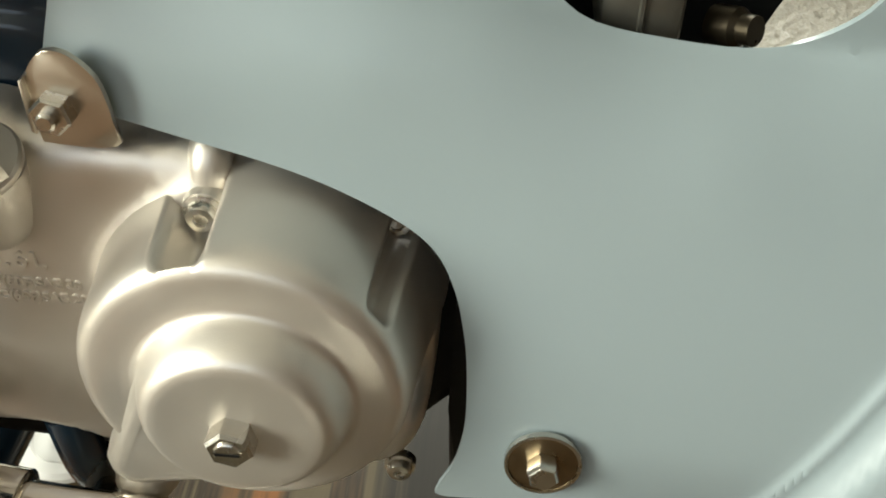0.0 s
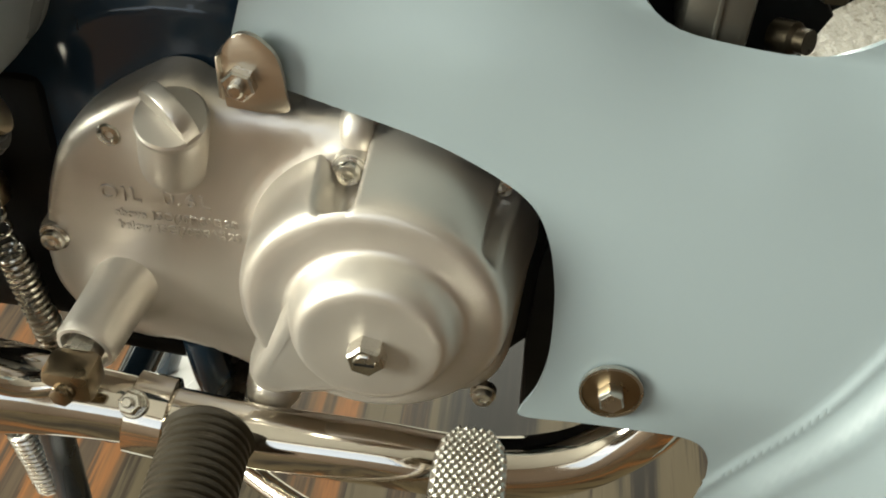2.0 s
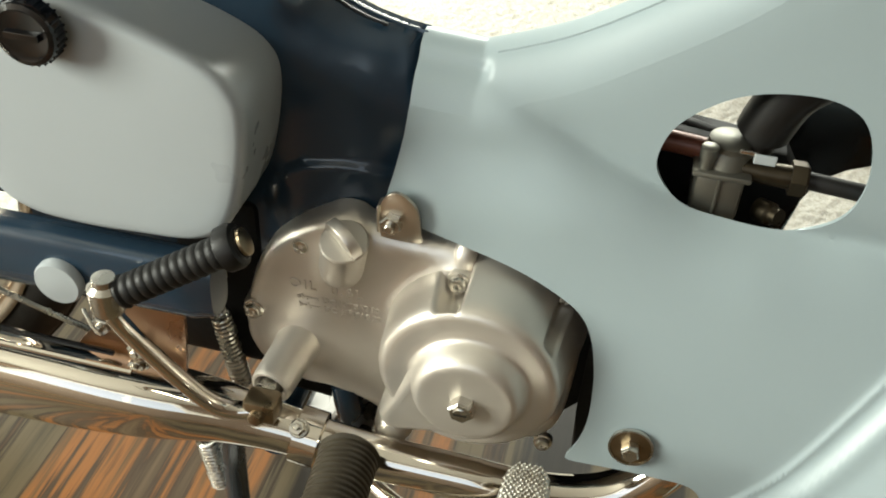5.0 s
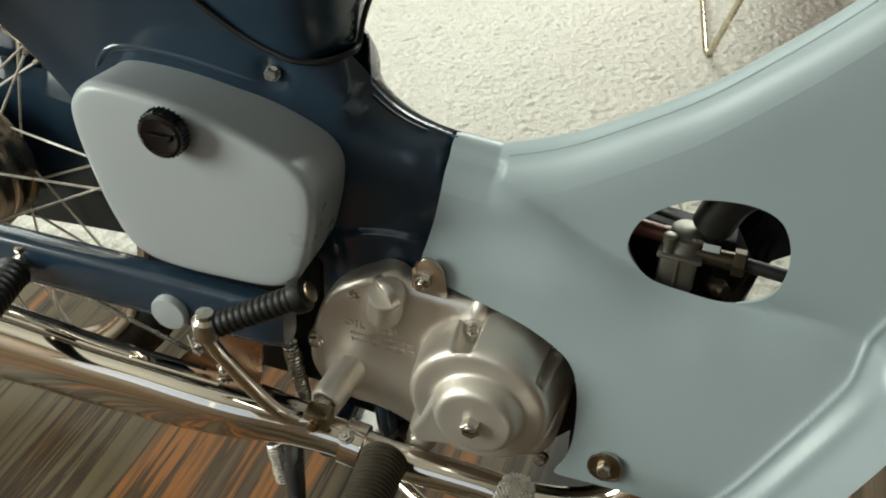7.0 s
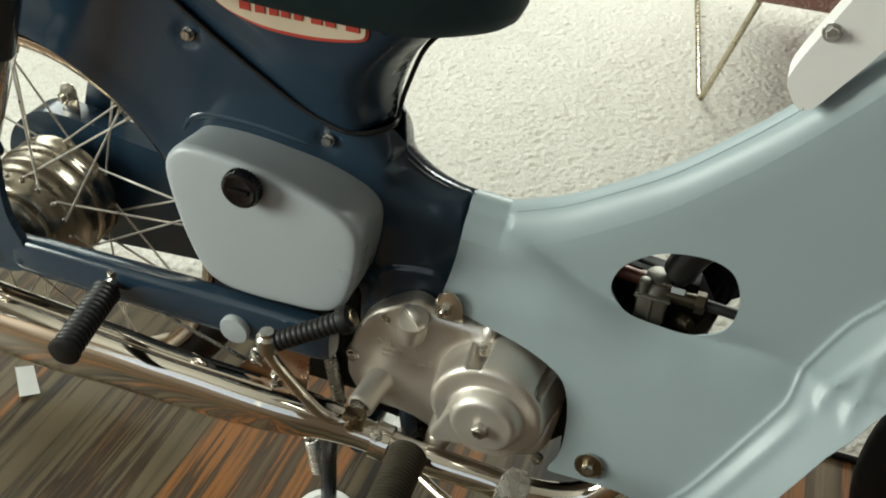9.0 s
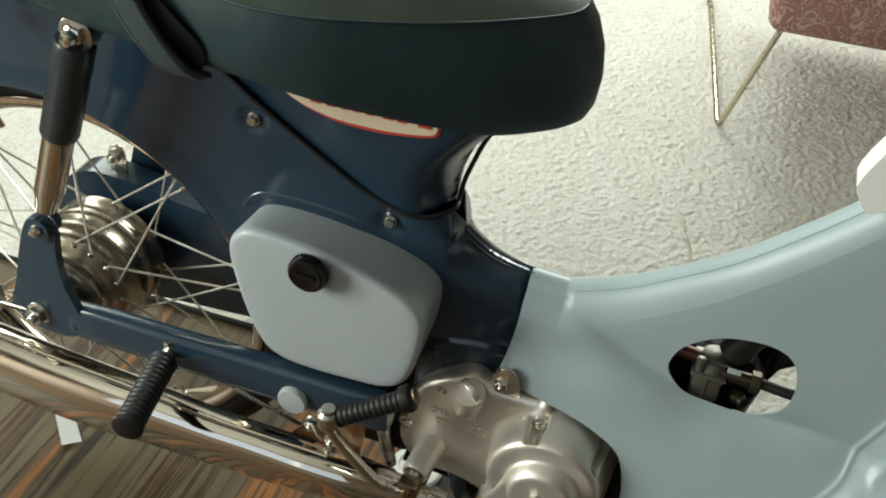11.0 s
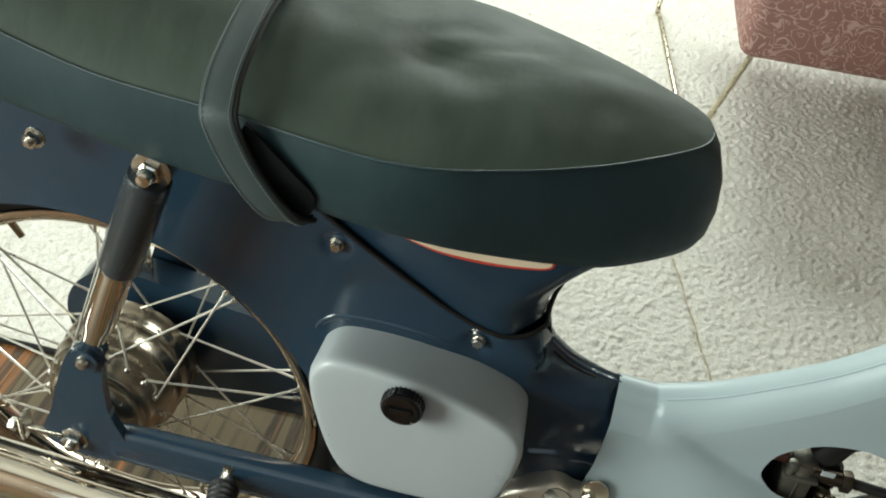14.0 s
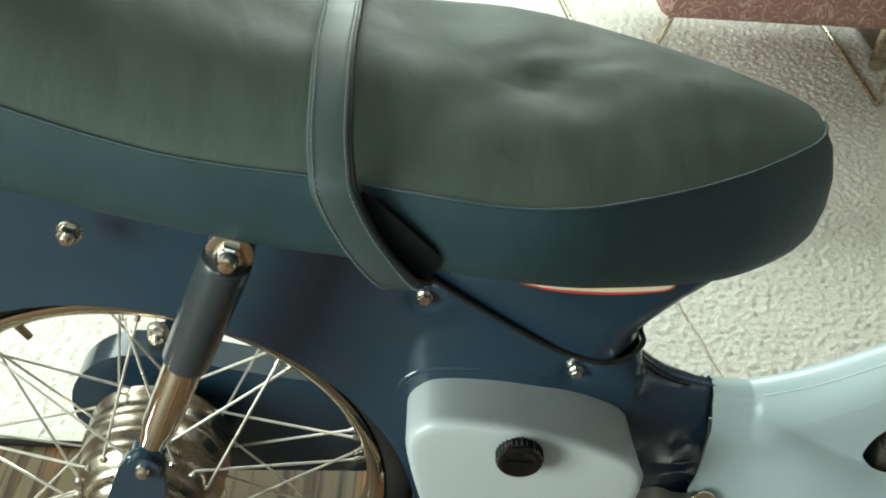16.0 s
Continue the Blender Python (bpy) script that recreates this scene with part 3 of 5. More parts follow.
cx = sum(p[0] for p in loop2) / len(loop2)
inner = [(cx + (x - cx) * 0.965, 0.690 + (z - 0.690) * 0.80) for x, z in loop2]
part("badge_border", skin(loop2, [], 0.01, lambda u, v: (u, tank_y(u, v) - 0.0012, v), 0.001), M_RED, tank, "red badge border")
part("badge", skin(inner, [], 0.01, lambda u, v: (u, tank_y(u, v) - 0.0024, v), 0.001), M_CREAM, tank, "cream badge")
for x, w in ((-0.385, 0.010), (-0.370, 0.009), (-0.357, 0.008), (-0.346, 0.008), (-0.334, 0.008), (-0.318, 0.010), (-0.305, 0.009), (-0.286, 0.012)):
    q = [(x, 0.688), (x + w, 0.688), (x + w, 0.701), (x, 0.701)]
    part("badge_bar", skin(q, [], 0.02, lambda u, v: (u, tank_y(u, v) - 0.0034, v), 0.0008), M_RED, tank)

# tool box cover
face = [(-0.458, 0.522), (-0.449, 0.546), (-0.428, 0.555), (-0.378, 0.552), (-0.326, 0.540), (-0.284, 0.5245), (-0.265, 0.511), (-0.2585, 0.492), (-0.263, 0.452), (-0.274, 0.418), (-0.295, 0.4025), (-0.336, 0.3985), (-0.375, 0.3975), (-0.407, 0.4015), (-0.428, 0.418), (-0.446, 0.463)]
face = [(p.x, p.y) for p in spline([(x, z, 0) for x, z in face], 6, True)]
fx, fz = -0.360, 0.478


def ringf(s, y, dx=0.0, dz=0.0):
    return [(fx + (x - fx) * s + dx, y, fz + (z - fz) * s + dz) for x, z in face]


loops = [ringf(0.995, -0.035, -0.002, -0.007), ringf(1.003, -0.060, -0.001, -0.006), ringf(1.014, -0.0975, 0.0, -0.002), ringf(1.013, -0.1025, 0.001, -0.001), ringf(1.0, -0.1063, 0.001, -0.001), ringf(0.982, -0.1083, 0.001, -0.001), ringf(0.955, -0.1093, 0.001, -0.001), ringf(0.90, -0.1099), ringf(0.75, -0.1105), ringf(0.5, -0.1109), ringf(0.25, -0.1111), ringf(0.04, -0.1111)]
tool_cover = bike("tool_cover", loft(loops), M_GREY, None, "pale grey-blue steel side cover")
rim_pts = [Vector((x, frame_y(x, z) + 0.0028, z)) for x, _, z in ringf(1.09, 0, -0.002, -0.003) if z > 0.505 and -0.47 < x < -0.300]
rim_pts.sort(key=lambda p: p.x)
bike("pressed_rim", tube(rim_pts, [0.0045 - 0.0030 * (1 - step(min(k, len(rim_pts) - 1 - k) / 6)) for k in range(len(rim_pts))], 16), M_BLUE, None, "rounded pressed rim in the frame")
KNOB = Vector((-0.3675, -0.1105, 0.5352))
bm = lathe([(0.0120, 0), (0.0120, 0.005), (0.0185, 0.006), (0.0188, 0.014), (0.0178, 0.0165), (0.0150, 0.0175), (0.013, 0.0168), (0.0, 0.0168)], KNOB, (0, -1, 0), 40)
knob = part("knob", bm, M_BLACK, tool_cover, "black ribbed screw knob")
for k in range(28):
    a = 2 * math.pi * k / 28
    c = KNOB + Vector((0.0187 * math.cos(a), -0.0100, 0.0187 * math.sin(a)))
    part("knob_rib", lathe([(0.0008, -0.0045), (0.0008, 0.0045)], c, (0, -1, 0), 6), M_BLACK, knob)
part("knob_slot", box((KNOB.x - 0.010, KNOB.y - 0.0190, KNOB.z - 0.0022), (KNOB.x + 0.010, KNOB.y - 0.0165, KNOB.z + 0.0022), 0.0006), M_BLACK, knob, smooth=False)

# ---- leg shield ----
RIDGE = [(-0.20, 0.512), (-0.150, 0.509), (-0.136, 0.511), (-0.090, 0.530), (-0.045, 0.558), (0.0, 0.590), (0.041, 0.628), (0.077, 0.665), (0.12, 0.715), (0.17, 0.78)]
RIDGE = dense(RIDGE)
VALLEY = [(-0.20, 0.502), (-0.140, 0.494), (-0.096, 0.474), (-0.05, 0.452), (0.013, 0.430), (0.10, 0.425), (0.155, 0.415)]
VALLEY = dense(VALLEY)
CREASE = [(0.18, 0.022), (0.235, 0.052), (0.289, 0.087), (0.35, 0.121), (0.385, 0.143), (0.400, 0.1515), (0.412, 0.1545), (0.430, 0.1575), (0.446, 0.162), (0.49, 0.180), (0.518, 0.199), (0.55, 0.221), (0.60, 0.252), (0.70, 0.302), (0.85, 0.378)]
CREASE = dense(CREASE)


def rise(t):
    """A quick start from a fold, easing out to 1."""
    t = min(1.0, max(0.0, t))
    return 1 - (1 - t) ** 2 if t > 0.08 else 24 * t * t


def side_y(x, z):
    v = curve1(VALLEY, x)
    near, late = step((x + 0.222) / 0.056), step((x + 0.15) / 0.17)
    grow = late + (near - late) * step((0.462 - z) / 0.045)
    w = 0.031 + 0.026 * rise((v + 0.003 + 0.012 * step((x - 0.06) / 0.09) - z) / (0.056 + 0.04 * step((x - 0.03) / 0.11))) * (0.35 + 0.65 * grow) + 0.033 * step((0.425 - z) / 0.16)
    w += 0.004 * step((z - 0.44) / 0.12) * -1.0
    w -= 0.0045 * math.exp(-((z - v - 0.004) / 0.013) ** 2) * step((x + 0.145) / 0.08)
    w += 0.0008 * step((x + 0.1460) / 0.020) * step((z - v + 0.048) / 0.062)
    top = curve1(RIDGE, x)
    w -= 0.0055 * math.exp(-((top - z - 0.0115) / 0.0048) ** 2) * step((-0.134 - x) / 0.007)
    u = min(1.0, max(0.0, (top - z) / 0.046))
    return -w * math.sqrt(max(0.0, 1 - (1 - u) ** 2))


TURN_W, TURN_A = 0.0028, radians(27)
N_T = 40
tab = [(0.0, 0.0)]
for i in range(N_T):
    th = TURN_A * step((i + 0.5) / N_T)
    tab.append((tab[-1][0] + math.cos(th) * 2 * TURN_W / N_T, tab[-1][1] + math.sin(th) * 2 * TURN_W / N_T))


FIGURES = [[(0.181, 0.412), (0.188, 0.430), (0.200, 0.454), (0.213, 0.478), (0.226, 0.502)], [(0.217, 0.470), (0.212, 0.454), (0.213, 0.434), (0.208, 0.412)]]


def wing_relief(s, z):
    """How far the fold, the soft bead beside it and the pressed figure stand out."""
    e = s - curve1(CREASE, z)
    out = 0.0024 * math.exp(-(e / 0.0030) ** 2)
    out += 0.0034 * math.exp(-((e - 0.019) / 0.0065) ** 2) * step((0.415 - z) / 0.045) * step((z - 0.21) / 0.03)
    if e > 0.01 and 0.39 < z < 0.53:
        for line in FIGURES:
            d = min(math.hypot(s - a, z - b) for (p, q), (r, t) in zip(line, line[1:]) for a, b in ((p + (r - p) * k / 6, q + (t - q) * k / 6) for k in range(7)))
            out += 0.0036 * math.exp(-(d / 0.0055) ** 2)
    return out


def shield_at(s, z):
    """Along the side to the crease, round it, then out over the wing."""
    x, y, z = shield_base(s, z)
    k = wing_relief(s, z)
    return (x - 0.42 * k, y - 0.90 * k, z)


def shield_base(s, z):
    c = curve1(CREASE, z)
    d = s - c + TURN_W
    if d <= 0:
        return (s, side_y(s, z), z)
    x0 = c - TURN_W
    y0 = side_y(x0, z)
    if d < 2 * TURN_W:
        q = d / (2 * TURN_W) * N_T
        i = min(N_T - 1, int(q))
        a, b, f = tab[i], tab[i + 1], q - min(N_T - 1, int(q))
        dx, dy = a[0] + (b[0] - a[0]) * f, a[1] + (b[1] - a[1]) * f
    else:
        e = d - 2 * TURN_W
        dx, dy = tab[-1][0] + e * math.cos(TURN_A), tab[-1][1] + e * math.sin(TURN_A)
    return (x0 + dx, y0 - dy, z)


rear = [(-0.1808, 0.4772), (-0.1826, 0.458), (-0.1862, 0.435), (-0.1900, 0.418), (-0.1890, 0.409)]
low = [(-0.164, 0.4035), (-0.142, 0.3980), (-0.1155, 0.3915), (-0.099, 0.3865), (-0.086, 0.3815), (-0.073, 0.3755), (-0.062, 0.3690), (-0.054, 0.361), (-0.0485, 0.350), (-0.0455, 0.340), (-0.0425, 0.323), (-0.0415, 0.297), (-0.0445, 0.278), (-0.050, 0.264)]
foot = [(-0.0515, 0.2585), (-0.046, 0.2565), (-0.02, 0.2575), (0.01, 0.2575), (0.028, 0.2565), (0.038, 0.251), (0.0435, 0.238), (0.0435, 0.221)]
s2 = lambda ps, n=4: [tuple(p)[:2] for p in spline([(x, z, 0) for x, z in ps], n)]
RX = sorted([float(x) for x in np.arange(0.168, -0.176, -0.007) if not -0.146 < x < -0.128] + [-0.1455 + 0.0018 * k for k in range(10)], reverse=True)
wing_w = lambda z: 0.060 + 0.020 * step((z - 0.38) / 0.06) + 0.05 * step((z - 0.45) / 0.3)
wing = [(0.040, 0.20)] + [(curve1(CREASE, z) + wing_w(z), z) for z in np.arange(0.20, 0.80, 0.02)]
outline = s2(rear, 3) + s2(low) + s2(foot) + wing + [(x, curve1(RIDGE, x) - 0.034) for x in RX]
hole = [(-0.0305, 0.459), (-0.026, 0.486), (-0.006, 0.506), (0.018, 0.517), (0.050, 0.520), (0.072, 0.512), (0.0835, 0.491), (0.0855, 0.464), (0.076, 0.442), (0.056, 0.430), (0.022, 0.430), (-0.014, 0.438)]
hole_line = [tuple(p)[:2] for p in spline([(x, z, 0) for x, z in hole], 5, True)]
fine = []
fine += [(curve1(CREASE, z) + e, z) for z in np.arange(0.21, 0.80, 0.004) for e in (-0.007, -0.0045, -0.003, -0.0018, -0.0006, 0.0006, 0.0018, 0.003, 0.0045, 0.007)]
fine += [(curve1(CREASE, z) + e, z) for z in np.arange(0.21, 0.80, 0.007) for e in (0.010, 0.013, 0.016, 0.019, 0.022, 0.025, 0.028, 0.032, 0.036, 0.040, 0.045, 0.050, 0.055, 0.060)]
fine += [(x, curve1(VALLEY, x) + e) for x in np.arange(-0.134, 0.14, 0.005) for e in (-0.045, -0.037, -0.029, -0.022, -0.016, -0.011, -0.007, -0.003, 0.0, 0.003, 0.007, 0.012, 0.017)]
fine += [(-0.1425 + 0.0018 * k, z) for k in range(7) for z in (0.450, 0.456, 0.462, 0.468, 0.473)]
calm = lambda u, v: not -0.009 < u - curve1(CREASE, v) < 0.063
bm = skin(outline, [hole_line], 0.0125, shield_at, 0.0022, fine, calm)
far_hole = [(-0.045, 0.452), (-0.040, 0.488), (-0.010, 0.513), (0.030, 0.520), (0.070, 0.514), (0.105, 0.490), (0.127, 0.450), (0.130, 0.400), (0.108, 0.345), (0.086, 0.308), (0.060, 0.302), (0.020, 0.360), (-0.020, 0.425)]
far = mirrored(skin(outline, [s2(far_hole + far_hole[:1], 5)[:-1]], 0.0125, shield_at, 0.0022, fine, calm))
me = bpy.data.meshes.new("t")
far.to_mesh(me)
far.free()
bm.from_mesh(me)
bpy.data.meshes.remove(me)
# the rounded crest, over both sides
arc = [0.034] + [0.030 * (1 - math.cos(radians(a))) for a in range(90, -1, -5)]
for side in (1, -1):
    rows = []
    for x in RX + [-0.1808]:
        top = curve1(RIDGE, x)
        rows.append([bm.verts.new((x, side * side_y(x, top - d), top - d)) for d in arc])
    for p, q in zip(rows, rows[1:]):
        for k in range(len(arc) - 1):
            bm.faces.new((p[k], p[k + 1], q[k + 1], q[k]))
bmesh.ops.remove_doubles(bm, verts=bm.verts, dist=0.0002)
leg_shield = bike("leg_shield", bm, M_SHIELD, None, "pale grey-blue plastic leg shield with oval opening")
# raised step along the ridge
bike("ridge_fold", tube([(x, side_y(x, curve1(RIDGE, x) - 0.0035), curve1(RIDGE, x) - 0.0035) for x in np.arange(-0.134, 0.110, 0.007)], 0.0010, 8), M_SHIELD)

# washer and bolt on the shield, bracket at its rear corner
SB = Vector((-0.011, side_y(-0.011, 0.283) - 0.001, 0.283))
nrm = Vector((0, -1, 0.12)).normalized()
part("shield_washer", lathe([(0.0138, 0), (0.0138, 0.0015), (0.0130, 0.0022)], SB, nrm, 32), M_BRASSY, leg_shield, "brown-tinted steel washer")
part("shield_bolt", hexhead(SB + nrm * 0.0022, nrm, 0.0108, 0.0080), M_STEEL, leg_shield, "plated hexagon bolt")
part("washer_rim", ring([(0.0134, 0.0), (0.0147, 0.0), (0.0147, 0.0026), (0.0134, 0.0026)], SB, nrm, 40), M_STEEL, leg_shield)
brk = [(-0.1895, 0.3955), (-0.1905, 0.410), (-0.190, 0.421), (-0.184, 0.4295), (-0.1785, 0.4305), (-0.173, 0.428), (-0.1675, 0.422), (-0.165, 0.414), (-0.1640, 0.405), (-0.1645, 0.3955)]
bracket = bike("shield_bracket", plate(s2(brk + [brk[0]], 4)[:-1], -0.0640, -0.0615, 0.0006), M_NICKEL, None, "bright plated corner bracket")
part("bracket_lip", plate([(-0.1915, 0.401), (-0.1918, 0.420), (-0.1902, 0.421), (-0.1898, 0.400)], -0.0665, -0.056, 0.0005), M_NICKEL, bracket)
bolt("bracket_nut", (-0.1822, -0.0615, 0.4090), (0, -1, 0.05), 0.0125, 0.0070, 0.0080, bracket, M_STEEL)

# white shroud above the shield
sh = [(0.070, 0.711), (0.074, 0.696), (0.084, 0.6845), (0.094, 0.688), (0.108, 0.709), (0.128, 0.742), (0.150, 0.785), (0.150, 0.83), (0.115, 0.81), (0.085, 0.75)]
shroud = bike("steering_shroud", plate([tuple(p)[:2] for p in spline([(x, z, 0) for x, z in sh], 9, True)], -0.034, -0.004, 0.0055, 4), M_WHITE, None, "white plastic shroud below the steering head")
bolt("shroud_bolt", (0.0905, -0.034, 0.7515), (0, -1, 0.2), 0.009, 0.006, 0.0075, shroud, M_STEEL, tip=False)
# ---- seat ----
SEAM = [(-0.1700, 0.0), (-0.1708, 0.011), (-0.1745, 0.021), (-0.183, 0.032), (-0.198, 0.045), (-0.215, 0.058), (-0.242, 0.077), (-0.279, 0.098), (-0.318, 0.116), (-0.357, 0.131), (-0.393, 0.138), (-0.430, 0.138), (-0.470, 0.134), (-0.52, 0.127), (-0.60, 0.122), (-0.68, 0.115), (-0.76, 0.108), (-0.83, 0.098), (-0.875, 0.07), (-0.893, 0.035), (-0.898, 0.0)]
half = spline([(x, -w, 0) for x, w in SEAM], 5)
plan = [(p.x, p.y) for p in half] + [(p.x, -p.y) for p in reversed(half[1:-1])]
SEAMZ = [(-0.90, 0.86), (-0.78, 0.842), (-0.72, 0.824), (-0.66, 0.810), (-0.60, 0.803), (-0.47, 0.800), (-0.39, 0.797), (-0.28, 0.795), (-0.15, 0.795)]
SEAMZ = dense(SEAMZ)
CROWN = [(-0.90, 0.90), (-0.75, 0.888), (-0.66, 0.862), (-0.58, 0.846), (-0.52, 0.838), (-0.42, 0.829), (-0.345, 0.825), (-0.28, 0.822), (-0.23, 0.817), (-0.15, 0.804)]
CROWN = dense(CROWN)
BASEZ = [(-0.90, 0.775), (-0.75, 0.757), (-0.65, 0.743), (-0.55, 0.733), (-0.45, 0.732), (-0.39, 0.7275), (-0.33, 0.7150), (-0.265, 0.7005), (-0.22, 0.692), (-0.14, 0.696)]
BASEZ = dense(BASEZ)


def seat_ring(grow, dx, zf):
    """The plan grown sideways by a factor and forwards by dx at the nose, at the height zf(x)."""
    out = []
    for x, y in plan:
        nose = step((x + 0.33) / 0.15)
        xx = x + dx * nose
        out.append((xx, y * grow, zf(x)))
    return out


def seat_top(s):
    lift = 1 - (1 - s) ** 2.6
    out = []
    for x, y in plan:
        xx = -0.50 + (x + 0.50) * (1 - 0.42 * s)
        z0, z1 = curve1(SEAMZ, x), curve1(CROWN, xx)
        p = Vector((xx, y * (1 - s), z0 + (z1 - z0) * lift))
        n1 = noise.noise(p * 17 + Vector((3, 1, 7))) * 0.0032 + noise.noise(Vector((p.x * 45, p.y * 26, p.z * 20))) * 0.0016
        dent = -0.007 * math.exp(-(((p.x + 0.385) / 0.030) ** 2 + ((p.y + 0.03) / 0.022) ** 2))
        wander = 3 * noise.noise(p * 9)
        crease = 0.0015 * math.sin(210 * (p.x * 0.9 + p.y * 0.45) + wander) * math.exp(-((p.x + 0.615) / 0.055) ** 2 - ((p.y + 0.045) / 0.05) ** 2)
        crease += 0.0012 * math.sin(190 * (p.x * 0.5 - p.y * 0.8) + wander) * math.exp(-((p.x + 0.375) / 0.060) ** 2 - ((p.y + 0.02) / 0.045) ** 2)
        p.z += (n1 + dent + crease) * min(1.0, s * 5)
        out.append(p)
    return out


zb = lambda x: curve1(BASEZ, x)
zs = lambda x: curve1(SEAMZ, x)
mixz = lambda f: (lambda x: zb(x) + (zs(x) - zb(x)) * f)
loops = [seat_ring(0.82, -0.014, lambda x: zb(x) - 0.002), seat_ring(0.905, 0.006, lambda x: zb(x) - 0.003), seat_ring(0.945, 0.014, mixz(0.03)), seat_ring(0.97, 0.019, mixz(0.14)), seat_ring(0.995, 0.021, mixz(0.36)), seat_ring(1.010, 0.018, mixz(0.62)), seat_ring(1.010, 0.010, mixz(0.85)), seat_ring(1.0, 0.0, mixz(1.0))]
loops += [seat_top(s) for s in (0.02, 0.05, 0.09, 0.14, 0.20, 0.27, 0.35, 0.43, 0.52, 0.61, 0.70, 0.79, 0.88, 0.96)]
side_loops, loops = loops[:8], loops[7:]
bm = loft(loops, cap0=False, cap1=False)
bm.verts.ensure_lookup_table()
last, m_ = list(bm.verts)[-len(plan):], len(half) - 1
for i in range(m_):
    quad = [last[i], last[i + 1], last[(2 * m_ - i - 1) % len(plan)], last[(2 * m_ - i) % len(plan)]]
    bm.faces.new(list(dict.fromkeys(quad)))
seat = bike("seat", bm, M_VINYL, None, "long dark green-black vinyl seat, slightly creased")
part("seat_side", loft(side_loops, cap1=False), M_VINYL_SIDE, seat, "dark teal vinyl side band and underside")
part("piping", tube([Vector(p) + Vector((0, 0, 0.0012)) for p in seat_ring(1.003, 0.0, mixz(1.0))][2:len(half)], 0.0012, 6), M_VINYL_SIDE, seat, "stitched seam piping")
# the strap's inner end and its shadow, put into one black sheet
tongue = [(-0.500, 0.806), (-0.478, 0.786), (-0.452, 0.759), (-0.449, 0.745), (-0.455, 0.729), (-0.470, 0.721), (-0.486, 0.731), (-0.498, 0.765), (-0.504, 0.792)]
part("strap_shade", skin(s2(tongue + tongue[:1], 4)[:-1], [], 0.008, lambda u, v: (u, -(0.1415 - 0.008 * step((0.775 - v) / 0.045)), v), 0.004), M_STRAP_SHADE, seat, "dark tongue for the shaded inner strap end and its shadow")
# strap
line = [(-0.461, -0.116, 0.720), (-0.467, -0.131, 0.724), (-0.480, -0.142, 0.738), (-0.501, -0.147, 0.771), (-0.517, -0.146, 0.805), (-0.521, -0.136, 0.818), (-0.524, -0.117, 0.828), (-0.526, -0.085, 0.838), (-0.528, -0.045, 0.845), (-0.528, 0.0, 0.847)]
cl = spline(line, 6)
cl = cl + [Vector((p.x, -p.y, p.z)) for p in reversed(cl[:-1])]


def ribbon(pts, wide, thick, shift=0.0):
    loops = []
    for i, p in enumerate(pts):
        d = (pts[min(i + 1, len(pts) - 1)] - pts[max(i - 1, 0)]).normalized()
        s = (Vector((1, 0, 0)) - d * d.x).normalized()
        n = s.cross(d).normalized()
        if n.dot(Vector((0, p.y, p.z - 0.80))) < 0:
            n = -n
        e = i / (len(pts) - 1)
        w = wide * (0.55 + 0.45 * step(min(e, 1 - e) / 0.10))
        c = p + s * shift
        loops.append([c + s * w * 0.5, c + s * w * 0.44 + n * thick, c + s * w * 0.2 + n * thick * 1.25, c - s * w * 0.2 + n * thick * 1.25, c - s * w * 0.44 + n * thick, c - s * w * 0.5])
    return loft(loops)


strap = part("strap", ribbon(cl, 0.0268, 0.0035), M_STRAP, seat, "stitched vinyl grab strap")
for sh_ in (-0.0100, 0.0100):
    sb = bmesh.new()
    for k in range(6, len(cl) - 6):
        a, b = cl[k], cl[k + 1]
        d = (b - a).normalized()
        s = (Vector((1, 0, 0)) - d * d.x).normalized()
        n = s.cross(d).normalized()
        if n.dot(Vector((0, a.y, a.z - 0.80))) < 0:
            n = -n
        for f in (0.1, 0.6):
            o = a.lerp(b, f) + s * sh_ + n * 0.0046
            tube([o, o + (b - a) * 0.3], 0.0005, 5, sb)
    part("stitching", sb, M_THREAD, strap, "pale stitching")
part("strap_edge", tube([p + Vector((0.0134, 0, 0.0008)) for p in cl[4:-4]], 0.0022, 6), M_RUBBER, strap)

# ---- engine ----
NUT = Vector((-0.119, 0, 0.320))
# block is near-black: shade behind the covers is put into its colour
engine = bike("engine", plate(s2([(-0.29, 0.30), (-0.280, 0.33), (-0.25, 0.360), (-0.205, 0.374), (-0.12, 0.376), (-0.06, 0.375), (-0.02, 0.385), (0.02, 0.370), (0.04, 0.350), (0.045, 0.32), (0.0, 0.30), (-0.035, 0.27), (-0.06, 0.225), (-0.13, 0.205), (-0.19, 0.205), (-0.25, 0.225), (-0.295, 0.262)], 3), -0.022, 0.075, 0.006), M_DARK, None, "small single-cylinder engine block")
cover_line = [(-0.291, 0.285), (-0.2885, 0.312), (-0.2785, 0.347), (-0.2660, 0.369), (-0.2495, 0.3845), (-0.232, 0.3955), (-0.220, 0.4010), (-0.2085, 0.4005), (-0.1985, 0.3955), (-0.180, 0.3945), (-0.138, 0.3945), (-0.105, 0.391), (-0.080, 0.379), (-0.0630, 0.355), (-0.0560, 0.32), (-0.0555, 0.285), (-0.061, 0.252), (-0.075, 0.2335), (-0.10, 0.227), (-0.135, 0.2215), (-0.160, 0.2155), (-0.180, 0.2175), (-0.196, 0.2315), (-0.225, 0.2405), (-0.250, 0.2415), (-0.274, 0.2515), (-0.286, 0.2665)]
